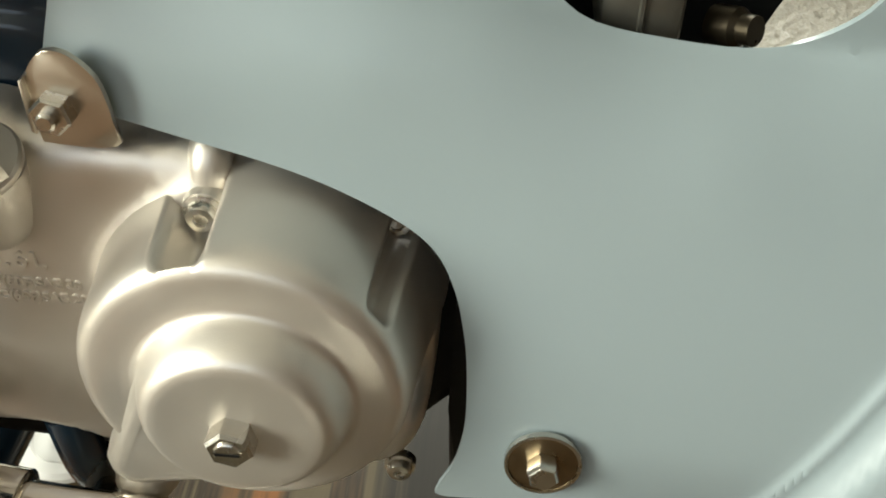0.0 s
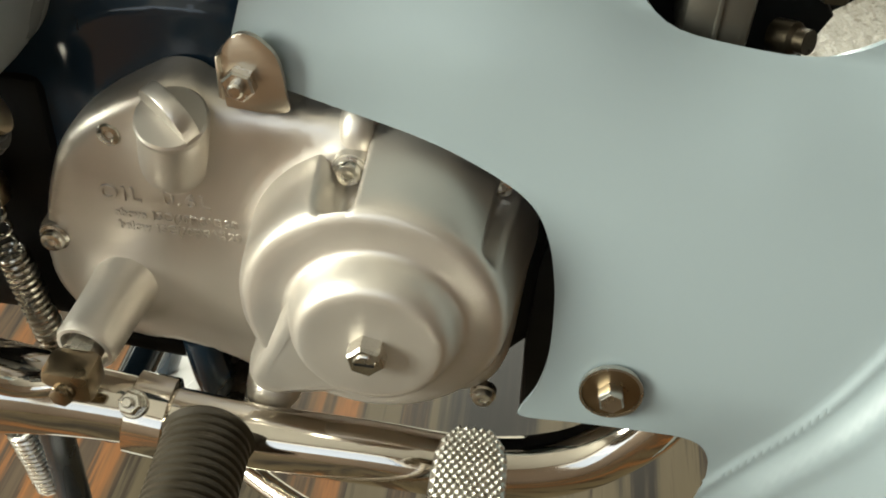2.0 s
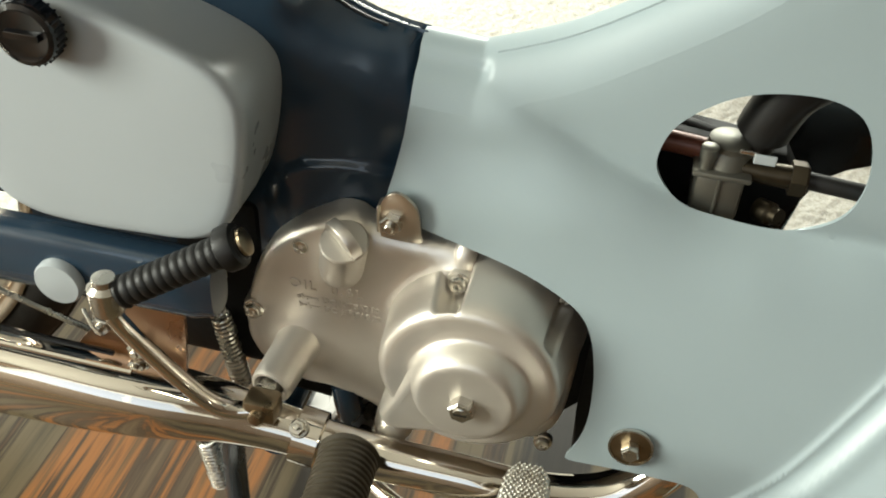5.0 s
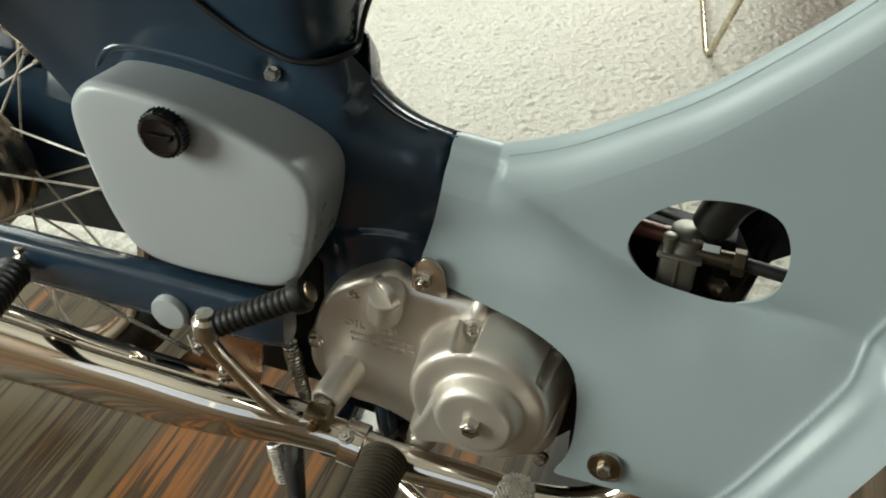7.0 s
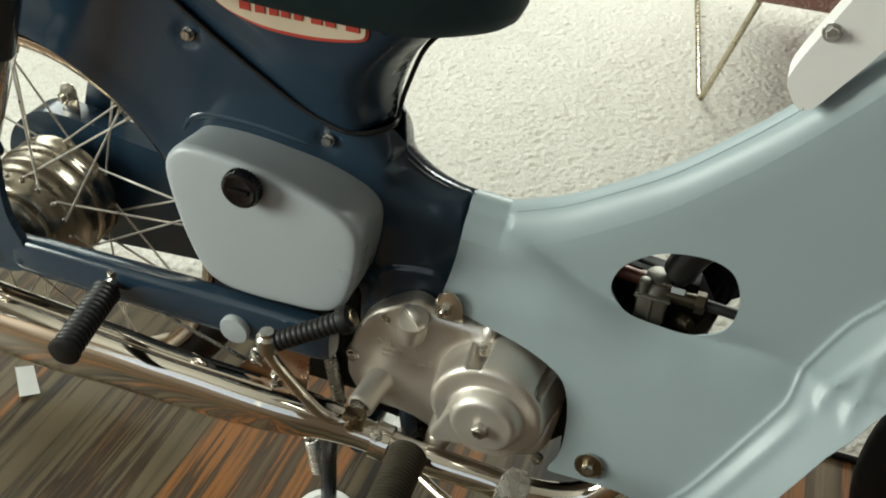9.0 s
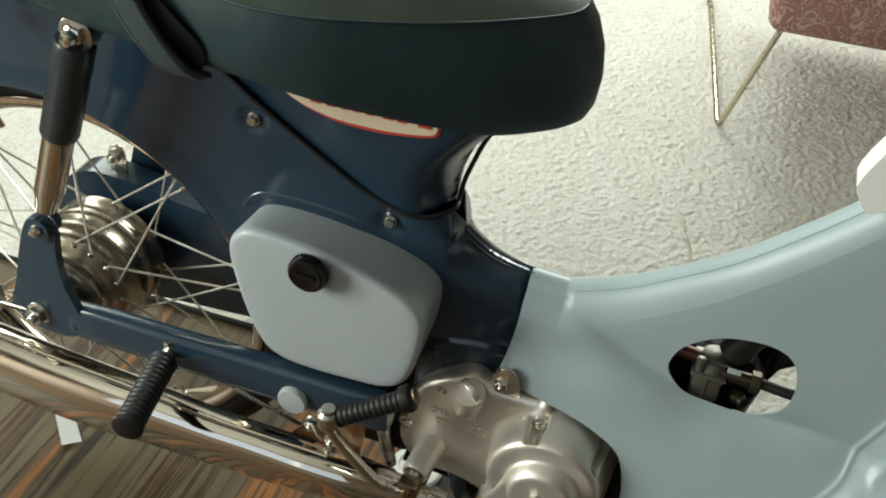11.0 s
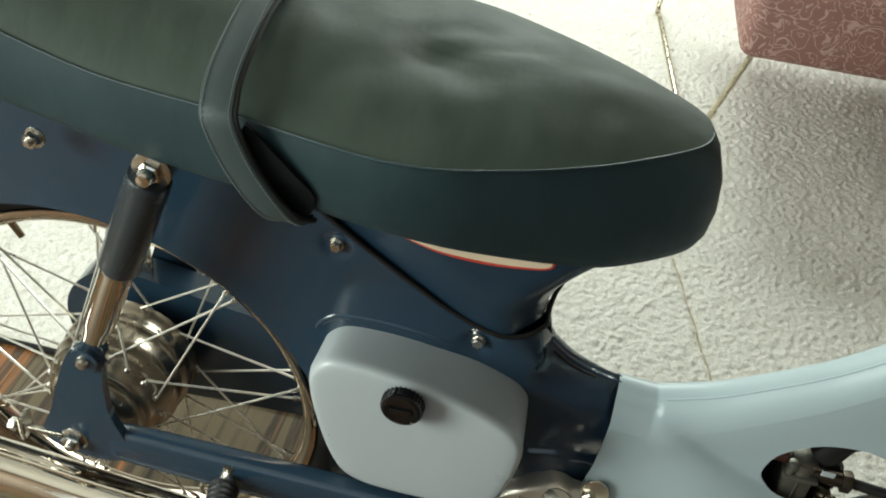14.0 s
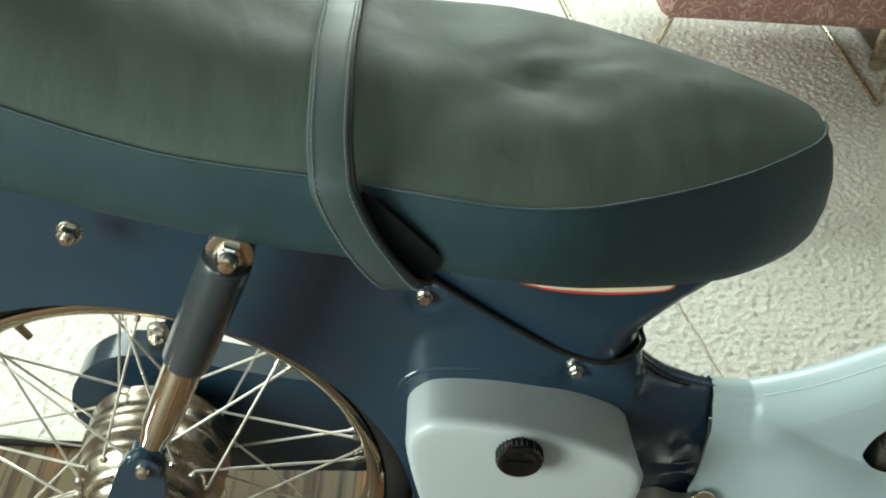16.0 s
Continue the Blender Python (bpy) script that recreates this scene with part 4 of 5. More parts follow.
cover_loop = [tuple(p)[:2] for p in spline([(x, z, 0) for x, z in cover_line], 4, True)]
cover_pts = np.array(cover_loop)
DRUM = Vector((-0.1213, 0, 0.320))


def cover_face(x, z):
    """The casting's face: high towards the rear, set back in front of the drum, rolled over at its edge, with a fillet round the drum."""
    a, b = cover_pts, np.roll(cover_pts, -1, 0)
    t = np.clip(((np.array((x, z)) - a) * (b - a)).sum(1) / ((b - a) ** 2).sum(1), 0, 1)
    d = float(np.sqrt((((a + (b - a) * t[:, None]) - (x, z)) ** 2).sum(1)).min())
    front = step((x + 0.136) / 0.012) * step((z - 0.255) / 0.03)
    h = 0.0605 - 0.0185 * front
    roll = 0.009 + 0.008 * step((x + 0.225) / 0.03) * step((z - 0.33) / 0.03) * (1 - front)
    e = min(1.0, d / roll)
    h -= roll * (1 - math.sqrt(max(0.0, 1 - (1 - e) ** 2)))
    h += 0.0038 * math.exp(-max(0.0, math.hypot(x - DRUM.x, z - DRUM.z) - 0.0625) / 0.0030) * (1 - front)
    h += 0.0050 * math.exp(-max(0.0, math.hypot(x + 0.2505, z - 0.2800) - 0.0150) / 0.0040)
    h += 0.0030 * math.exp(-max(0.0, math.hypot(x + 0.2170, z - 0.3680) - 0.0130) / 0.0040)
    return (x, -h, z)


near_edge = [(x + (-0.17 - x) * k, z + (0.315 - z) * k) for x, z in cover_loop for k in (0.004, 0.012, 0.024, 0.042, 0.065, 0.09)]
near_drum = [(DRUM.x + r * math.cos(a), DRUM.z + r * math.sin(a)) for r in (0.0615, 0.0635, 0.0655, 0.068, 0.071, 0.075) for a in (2 * math.pi * k / 72 for k in range(72))]
bm = skin(cover_loop, [], 0.0065, cover_face, 0, near_edge + near_drum)
for e in [e for e in bm.edges if e.is_boundary]:
    p, q = e.verts
    p2, q2 = (bm.verts.new((v.co.x, -0.020 - 0.018 * step((v.co.z - 0.33) / 0.03), v.co.z)) for v in (p, q))
    bm.faces.new((p, q, q2, p2))
bmesh.ops.remove_doubles(bm, verts=bm.verts, dist=0.00005)
cover = part("clutch_side_cover", bm, M_ALU, engine, "satin cast-aluminium crankcase cover")
cover.data.set_sharp_from_angle(angle=radians(65))
bm = lathe([(0.0690, 0.030), (0.0665, 0.046), (0.0648, 0.056), (0.0636, 0.063), (0.0630, 0.067), (0.0625, 0.071), (0.0621, 0.0750), (0.0617, 0.079), (0.0613, 0.083), (0.0610, 0.0865), (0.0607, 0.0895), (0.0603, 0.0920), (0.0598, 0.0945), (0.0588, 0.0970), (0.0572, 0.0994), (0.0552, 0.1008), (0.0526, 0.1015), (0.0490, 0.1018), (0.0450, 0.1020), (0.0415, 0.1023), (0.0395, 0.1030), (0.0383, 0.1044), (0.0374, 0.1070), (0.0362, 0.1105), (0.0348, 0.1138), (0.0332, 0.1164), (0.0315, 0.1182), (0.0294, 0.1191), (0.0265, 0.1194), (0.0230, 0.1194), (0.0, 0.1195)], NUT, (0, -1, 0), 300)
for v in bm.verts:
    q = v.co - NUT
    r = math.hypot(q.x, q.z)
    if r > 0.041:
        a, h, cut = math.atan2(q.z, q.x), -v.co.y, 0.0
        for cx_, cz_, deep, wide, ends in ((-0.0158, 0.0525, 0.0160, 0.0074, 0.0905), (0.0500, 0.0360, 0.0085, 0.0055, 0.0860)):
            c = Vector((cx_, cz_))
            t = c.length * math.sin(a - math.atan2(cz_, cx_)) if q.x * cx_ + q.z * cz_ > 0 else 1.0
            cut = max(cut, deep * math.exp(-(t / wide) ** 6) * step((r - 0.044) / 0.008) * (1 - step((h - ends) / 0.009)))
        k = (r - cut) / r
        v.co.x, v.co.z = NUT.x + q.x * k + (DRUM.x - NUT.x) * step((r - 0.041) / 0.010), NUT.z + q.z * k
part("clutch_dome", bm, M_ALU, engine, "stepped round clutch housing").data.set_sharp_from_angle(angle=radians(60))
# swelling from the dome towards the lower lug
def hull_ring(r0, r1, h0, h1, c1=(-0.0490, -0.0520)):
    """Two circles with their outer tangents; the height falls from the first to the second."""
    d = math.hypot(*c1)
    base = math.atan2(c1[1], c1[0])
    lean = math.acos((r0 - r1) / d)
    out = []
    for k in range(21):
        a = base + lean + (2 * math.pi - 2 * lean) * k / 20
        out.append((NUT.x + r0 * math.cos(a), -h0, NUT.z + r0 * math.sin(a)))
    for k in range(13):
        a = base - lean + 2 * lean * k / 12
        out.append((NUT.x + c1[0] + r1 * math.cos(a), -h1, NUT.z + c1[1] + r1 * math.sin(a)))
    return out


part("dome_web", loft([hull_ring(0.0385, 0.0150, 0.060, 0.055), hull_ring(0.0383, 0.0138, 0.096, 0.086), hull_ring(0.0376, 0.0126, 0.1055, 0.0935), hull_ring(0.0362, 0.0105, 0.1090, 0.0965), hull_ring(0.0335, 0.0072, 0.1108, 0.0980), hull_ring(0.0300, 0.0040, 0.1115, 0.0984)]), M_ALU, engine)
bm = hexhead(NUT + Vector((0, -0.119, 0)), (0, -1, 0), 0.0148, 0.0088)
nutp = part("adjuster_nut", bm, M_STEEL, engine, "bright hexagon adjuster nut")
part("adjuster_screw", lathe([(0.0050, 0), (0.0050, 0.0006), (0.0045, 0.0010), (0.0, 0.0010)], NUT + Vector((0, -0.1277, 0)), (0, -1, 0), 24), M_STEEL, nutp)
part("screw_slot", box((NUT.x - 0.0042, -0.12895, NUT.z - 0.0005), (NUT.x + 0.0042, -0.1280, NUT.z + 0.0005)), M_DARK, nutp, smooth=False)
# lug at the bottom, rib and bosses
part("drain_lug", lathe([(0.0165, 0.0), (0.0150, 0.020), (0.0138, 0.030), (0.0115, 0.0365), (0.0075, 0.0405), (0.0, 0.0420)], (-0.1755, -0.045, 0.2350), (0, -1, 0), 28), M_ALU, engine)
part("top_rib", tube(spline([(-0.1352, -0.0380, 0.394), (-0.1358, -0.0460, 0.391), (-0.1364, -0.0535, 0.387), (-0.1370, -0.0562, 0.3745)], 4), 0.0078, 24), M_ALU, engine)
for at in ((-0.2453, -0.0565, 0.3715), (-0.282, -0.0605, 0.3075), (-0.0722, -0.0410, 0.3570), (-0.1370, -0.0660, 0.3725)):
    part("screw_boss", lathe([(0.0095, 0.0), (0.0088, 0.018), (0.0078, 0.0215)], (at[0], at[1] + 0.0215, at[2]), (0, -1, 0), 24), M_ALU, engine)
for at in ((-0.2453, -0.0575, 0.3715), (-0.282, -0.0615, 0.3075), (-0.0722, -0.0420, 0.3570), (-0.1370, -0.0670, 0.3725)):
    screw("cover_screw", at, 0.0058, engine)
screw("cover_screw", (-0.0690, -0.0560, 0.2300), 0.0055, engine)
# kick-starter boss
part("kick_boss", lathe([(0.0185, 0.050), (0.0168, 0.0605), (0.0158, 0.066), (0.0152, 0.074), (0.0149, 0.088), (0.0147, 0.1005), (0.0144, 0.1040), (0.0136, 0.1056), (0.0118, 0.1058), (0.0114, 0.1020), (0.0114, 0.098), (0.0, 0.098)], (-0.2430, 0, 0.2900), (-0.115, -1, -0.10), 36), M_ALU, engine)
# oil filler
part("filler_neck", tube(spline([(-0.2185, -0.052, 0.357), (-0.2170, -0.0605, 0.3615), (-0.2140, -0.0660, 0.376), (-0.2115, -0.0690, 0.389)], 4), [0.010, 0.0125, 0.0140, 0.0146, 0.0148, 0.0149, 0.0150, 0.0150, 0.0151, 0.0151, 0.0152, 0.0152, 0.0152], 32), M_ALU, engine)
up = Vector((0.02, -0.42, 0.9)).normalized()
cap0 = Vector((-0.2115, -0.0692, 0.3878))
filler = part("filler_cap", lathe([(0.0150, 0.0), (0.0158, 0.0015), (0.0158, 0.0040), (0.0148, 0.0052), (0.0, 0.0056)], cap0, up, 40), M_ALU, engine, "finger-grip oil filler cap")
s_ = up.cross(Vector((0.72, -0.60, 0.0))).normalized()
g_ = up.cross(s_).normalized()
grip = [cap0 + up * 0.005 + g_ * (0.0150 * math.cos(a)) + up * (0.0150 * max(0.0, math.sin(a)) ** 0.8) for a in (math.pi * k / 16 for k in range(17))]
gm = loft([[p - s_ * 0.0036 for p in grip], [p - s_ * 0.0028 + up * 0.0006 for p in grip], [p + s_ * 0.0028 + up * 0.0006 for p in grip], [p + s_ * 0.0036 for p in grip]])
part("filler_grip", gm, M_ALU, filler)


# cast lettering
def letters(text, at, size, parent, name, spread=1.0):
    cu = bpy.data.curves.new(name, "FONT")
    cu.body, cu.size, cu.extrude, cu.bevel_depth, cu.space_character = text, size, 0.0007, 0.00025, spread
    tmp = new(name, cu)
    me = bpy.data.meshes.new_from_object(tmp.evaluated_get(bpy.context.evaluated_depsgraph_get()))
    bpy.data.objects.remove(tmp)
    bm = bmesh.new()
    bm.from_mesh(me)
    bpy.data.meshes.remove(me)
    bmesh.ops.transform(bm, matrix=Matrix.Translation(at) @ Matrix.Rotation(radians(90), 4, "X"), verts=bm.verts)
    return part(name, bm, M_ALU, parent, "raised cast lettering", smooth=False)


letters("OIL  0.6L", (-0.2550, -0.0608, 0.3360), 0.0108, engine, "cast_lettering", 1.25)
letters("above 15C(60F)SAE 30", (-0.2490, -0.0606, 0.3262), 0.0062, engine, "cast_lettering", 1.0)
letters("below 15C(60F)SAE 20", (-0.2482, -0.0606, 0.3190), 0.0062, engine, "cast_lettering", 1.0)

# cylinder fins and head; the shadow behind the shield is put into their colour
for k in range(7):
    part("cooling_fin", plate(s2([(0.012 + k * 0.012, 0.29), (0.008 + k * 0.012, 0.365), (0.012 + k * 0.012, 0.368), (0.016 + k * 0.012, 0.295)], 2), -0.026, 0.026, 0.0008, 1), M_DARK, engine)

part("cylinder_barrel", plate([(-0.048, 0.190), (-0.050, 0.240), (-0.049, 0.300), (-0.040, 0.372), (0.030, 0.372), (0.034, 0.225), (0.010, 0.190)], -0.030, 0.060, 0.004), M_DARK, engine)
# dark block added to close the black area behind the opening
part("dark_head_block", plate([(-0.070, 0.300), (-0.070, 0.459), (-0.021, 0.457), (0.003, 0.455), (0.048, 0.452), (0.066, 0.424), (0.054, 0.396), (0.030, 0.365), (0.0, 0.30)], 0.020, 0.045, 0.003), M_DARK, engine)

# ---- carburettor behind the opening ----
carb = bike("carburettor", lathe([(0.0165, -0.004), (0.0165, 0.004), (0.0150, 0.006), (0.0142, 0.011), (0.0130, 0.0125), (0.0130, 0.0165), (0.0105, 0.018), (0.0, 0.0185)], (-0.001, -0.002, 0.448), (0.02, -0.05, 1), 36), M_CARB, None, "grey metal carburettor with brass fittings")
carb.location += Vector((0.011, 0.0, 0.006))
part("float_bowl", box((-0.0175, -0.020, 0.414), (0.0120, 0.016, 0.447), 0.005), M_CARB, carb)
part("bowl_rib", tube([(-0.003, -0.0202, 0.416), (-0.003, -0.0202, 0.446)], 0.0012, 6), M_CARB, carb)
part("flange", box((-0.0200, -0.023, 0.4465), (0.0150, 0.019, 0.4505), 0.0016), M_CARB, carb)
part("idle_screw", lathe([(0.0045, 0), (0.0045, 0.008), (0.0055, 0.0085), (0.0055, 0.0145), (0.004, 0.0155)], (-0.0125, -0.0155, 0.4505), (0, -0.05, 1), 18), M_CARB, carb)
part("fuel_union", tube([(0.006, -0.008, 0.4495), (0.022, -0.010, 0.4495), (0.040, -0.010, 0.4495)], [0.0070, 0.0070, 0.0075], 16), M_UNION, carb, "brass fuel union")
part("union_nut", hexhead((0.037, -0.010, 0.4495), (1, 0, 0), 0.019, 0.010), M_UNION, carb)
part("fuel_hose", tube(spline([(0.046, -0.010, 0.4495), (0.075, -0.012, 0.4485), (0.12, -0.010, 0.444)], 5), 0.0055, 12), M_RUBBER, carb, "black fuel hose")
part("tag", box((0.0125, -0.0215, 0.4615), (0.0255, -0.0200, 0.4680), 0.0006), M_GREY, carb, "small pale grey tag", smooth=False)
part("lever_plate", box((0.004, -0.0195, 0.4655), (0.0140, -0.0180, 0.4680), 0.0004), M_STEEL, carb, smooth=False)
part("cable_hose", tube(spline([(-0.060, 0.006, 0.452), (-0.040, 0.004, 0.453), (-0.012, 0.0, 0.453)], 5), 0.0070, 14), M_COPPER, carb, "brown rubber hose")
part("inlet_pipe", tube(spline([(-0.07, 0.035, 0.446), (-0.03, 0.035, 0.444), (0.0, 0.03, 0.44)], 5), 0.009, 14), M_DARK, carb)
part("choke_union", lathe([(0.0075, 0), (0.0075, 0.010), (0.0055, 0.012), (0.0055, 0.017)], (0.026, -0.002, 0.418), (0.6, -0.6, 0.2), 20), M_UNION, carb)
bike("intake_hose", tube(spline([(0.026, 0.004, 0.466), (0.029, 0.002, 0.484), (0.040, 0.002, 0.508), (0.066, 0.004, 0.526), (0.105, 0.004, 0.532)], 6), [0.011] * 4 + [0.0165] * 21, 20), M_RUBBER, None, "thick black intake hose")
# black plate added past the far shield to darken the opening's view
bike("black_backing_plate", plate([(0.030, 0.460), (0.030, 0.320), (0.068, 0.320), (0.072, 0.380), (0.080, 0.401), (0.10, 0.410), (0.14, 0.425), (0.14, 0.470)], 0.084, 0.108, 0.005), M_BLACK, None, "black plate added beyond the opening")
bike("down_tube", tube([(0.02, 0.0, 0.560), (0.06, 0.0, 0.60), (0.12, 0.0, 0.68)], 0.018, 16), M_BLACK, None, "dark frame tube")

# ---- rear wheel ----
wheel = bike("rear_wheel", ring([(0.262, -0.008), (0.2688, -0.004), (0.2688, 0.004), (0.262, 0.008)], AXLE, (0, 1, 0), 96), M_TYRE, None, "spoked rear wheel with chrome rim")


tyre_prof = [(0.2460 + 0.0215 * math.sin(radians(a)), 0.0235 * math.cos(radians(a))) for a in range(-48, 229, 12)]
part("tyre", ring(tyre_prof, AXLE, (0, 1, 0), 120), M_TYRE, wheel, "black treaded tyre")
rim_prof = [(0.2275, -0.0205), (0.2300, -0.0195), (0.2295, -0.0175), (0.2235, -0.0165), (0.2190, -0.0130), (0.2165, -0.0080), (0.2150, 0.0), (0.2165, 0.0080), (0.2190, 0.0130), (0.2235, 0.0165), (0.2295, 0.0175), (0.2300, 0.0195), (0.2275, 0.0205), (0.2200, 0.0185), (0.2145, 0.0140), (0.2120, 0.0080), (0.2110, 0.0), (0.2120, -0.0080), (0.2145, -0.0140), (0.2200, -0.0185)]
part("rim", ring(rim_prof, AXLE, (0, 1, 0), 120), M_RIM, wheel, "chrome wheel rim")
hub = part("hub", lathe([(0.020, -0.060), (0.0525, -0.0595), (0.0555, -0.0580), (0.0580, -0.0530), (0.0610, -0.0475), (0.0660, -0.0420), (0.0680, -0.0385), (0.0686, -0.0330), (0.0686, -0.0270), (0.0712, -0.0235), (0.0722, -0.0180), (0.0716, -0.0145), (0.0706, -0.0125), (0.0706, -0.0020), (0.0730, 0.0010), (0.0736, 0.0060), (0.0730, 0.0110), (0.0715, 0.0135), (0.0715, 0.0240), (0.0730, 0.0270), (0.0730, 0.0340), (0.060, 0.040), (0.030, 0.050)], AXLE, (0, 1, 0), 72), M_ALU2, wheel, "dull polished aluminium drum hub")
part("brake_panel", lathe([(0.0510, 0.0570), (0.0510, 0.0625), (0.0490, 0.0665), (0.0440, 0.0710), (0.0370, 0.0742), (0.0280, 0.0760), (0.0160, 0.0770), (0.0125, 0.0800), (0.0120, 0.0960), (0.0, 0.0960)], AXLE, (0, -1, 0), 60), M_ALU2, wheel)
for k in range(18):
    a = 2 * math.pi * k / 18
    p = AXLE + Vector((0.0635 * math.cos(a), -0.0450, 0.0635 * math.sin(a)))
    part("spoke_head", lathe([(0.0030, 0), (0.0030, 0.0022), (0.0018, 0.0034)], p, (0.4 * math.cos(a), -1, 0.4 * math.sin(a)), 10), M_STEEL, hub)
for side in (-1, 1):
    for k in range(18):
        a = 2 * math.pi * k / 18 + (0.09 if side > 0 else 0.0)
        b = a + (1 if k % 2 else -1) * radians(52) * 0.62
        hy = side * (0.0455 if k % 2 else 0.0425) if side < 0 else (0.0345 if k % 2 else 0.0315)
        p0 = AXLE + Vector((0.0655 * math.cos(a), hy, 0.0655 * math.sin(a)))
        p1 = AXLE + Vector((0.2125 * math.cos(b), side * 0.004, 0.2125 * math.sin(b)))
        q = p0.lerp(p1, 0.93)
        s = part("spoke", tube([p0, p0.lerp(p1, 0.5), q], 0.00135, 8), M_SPOKE, wheel)
        part("nipple", tube([q, p1], 0.0026, 8), M_STEEL, s)
vd = Vector((math.cos(radians(120)), 0, math.sin(radians(120))))
part("valve", tube([AXLE + vd * 0.213, AXLE + vd * 0.190], [0.0042, 0.0036], 10), M_BRASSY, wheel, "brass tyre valve")

# ---- swing arm, chain case, shocks ----
arm_line = [(-0.735, 0.360), (-0.728, 0.344), (-0.70, 0.336), (-0.672, 0.3350), (-0.655, 0.340), (-0.646, 0.352), (-0.644, 0.370), (-0.648, 0.384), (-0.653, 0.396), (-0.6585, 0.415), (-0.6600, 0.450), (-0.6565, 0.485), (-0.6640, 0.4985), (-0.6800, 0.4985), (-0.6930, 0.483), (-0.7070, 0.445), (-0.7200, 0.400)]
arm_loop = [tuple(p)[:2] for p in spline([(x, z, 0) for x, z in arm_line], 4, True)]
for side in (-1, 1):
    y0, y1 = side * 0.1035, side * 0.1135
    swing = bike("swing_arm", plate(arm_loop, y0, y1, 0.0045, 4), M_BLUE, None, "navy pressed-steel swing arm")
    sections = []
    for x, z, hz, hy in ((-0.692, 0.3570, 0.004, 0.002), (-0.688, 0.3570, 0.0120, 0.0060), (-0.676, 0.3575, 0.0185, 0.0095), (-0.655, 0.3580, 0.0225, 0.0118), (-0.625, 0.3585, 0.0238, 0.0125), (-0.55, 0.3590, 0.0242, 0.0135), (-0.46, 0.3600, 0.0248, 0.0140), (-0.38, 0.3605, 0.0250, 0.0140), (-0.30, 0.3610, 0.0240, 0.0140), (-0.285, 0.3610, 0.0200, 0.0120)):
        sections.append([(x, side * 0.1025 + hy * math.copysign(abs(math.cos(a)) ** 0.55, math.cos(a)), z + hz * math.copysign(abs(math.sin(a)) ** 0.62, math.sin(a))) for a in (2 * math.pi * k / 32 for k in range(32))])
    part("arm_tube", loft(sections), M_BLUE, swing)
part("arm_rivet", lathe([(0.007, 0), (0.006, 0.002), (0.0, 0.003)], (-0.655, -0.112, 0.3555), (0, -1, 0.2), 20), M_BLUE, swing)
bolt("axle_nut", (-0.700, -0.1125, 0.3585), (0, -1, 0), 0.020, 0.009, 0.014, moped, M_STEEL).location = LOCAL.translation
adj = bike("chain_adjuster", tube([(-0.772, -0.112, 0.3545), (-0.715, -0.112, 0.3575)], 0.0032, 10), M_STEEL, None, "threaded chain adjuster")
for k in range(11):
    part("thread", ring([(0.0030, -0.0006), (0.0044, 0), (0.0030, 0.0006)], (-0.748 + k * 0.0032, -0.112, 0.3558 + k * 0.00017), (1, 0, 0.05), 12), M_STEEL, adj)
part("adjuster_nut", hexhead((-0.772, -0.112, 0.3545), (1, 0, 0.05), 0.012, 0.007), M_STEEL, adj)
part("adjuster_plate", box((-0.760, -0.118, 0.340), (-0.755, -0.100, 0.372), 0.001), M_STEEL, adj, smooth=False)
cap = bike("pivot_cap", lathe([(0.0160, 0.0), (0.0164, 0.004), (0.0164, 0.0085), (0.0152, 0.0105), (0.0, 0.0118)], (-0.388, -0.113, 0.3545), (0, -1, 0), 36), M_GREY, None, "pale grey rubber pivot cap")

case_loop = [tuple(p)[:2] for p in spline([(-0.800, 0.330, 0), (-0.795, 0.385, 0), (-0.755, 0.425, 0), (-0.70, 0.430, 0), (-0.60, 0.415, 0), (-0.45, 0.400, 0), (-0.30, 0.385, 0), (-0.25, 0.34, 0), (-0.30, 0.29, 0), (-0.45, 0.275, 0), (-0.60, 0.262, 0), (-0.70, 0.255, 0), (-0.765, 0.272, 0)], 5, True)]
chain_case = bike("chain_case", plate(case_loop, 0.060, 0.096, 0.006, 3), M_BLUE, None, "navy enclosed chain case")

tab = part("case_tab", plate(s2([(-0.718, 0.425), (-0.717, 0.462), (-0.707, 0.470), (-0.697, 0.462), (-0.696, 0.425)], 3), 0.070, 0.0735, 0.0008), M_STEEL, chain_case, "plated mounting tab")
bolt("case_bolt", (-0.7068, 0.070, 0.4550), (0, -1, 0), 0.015, 0.008, 0.0105, chain_case, M_STEEL)

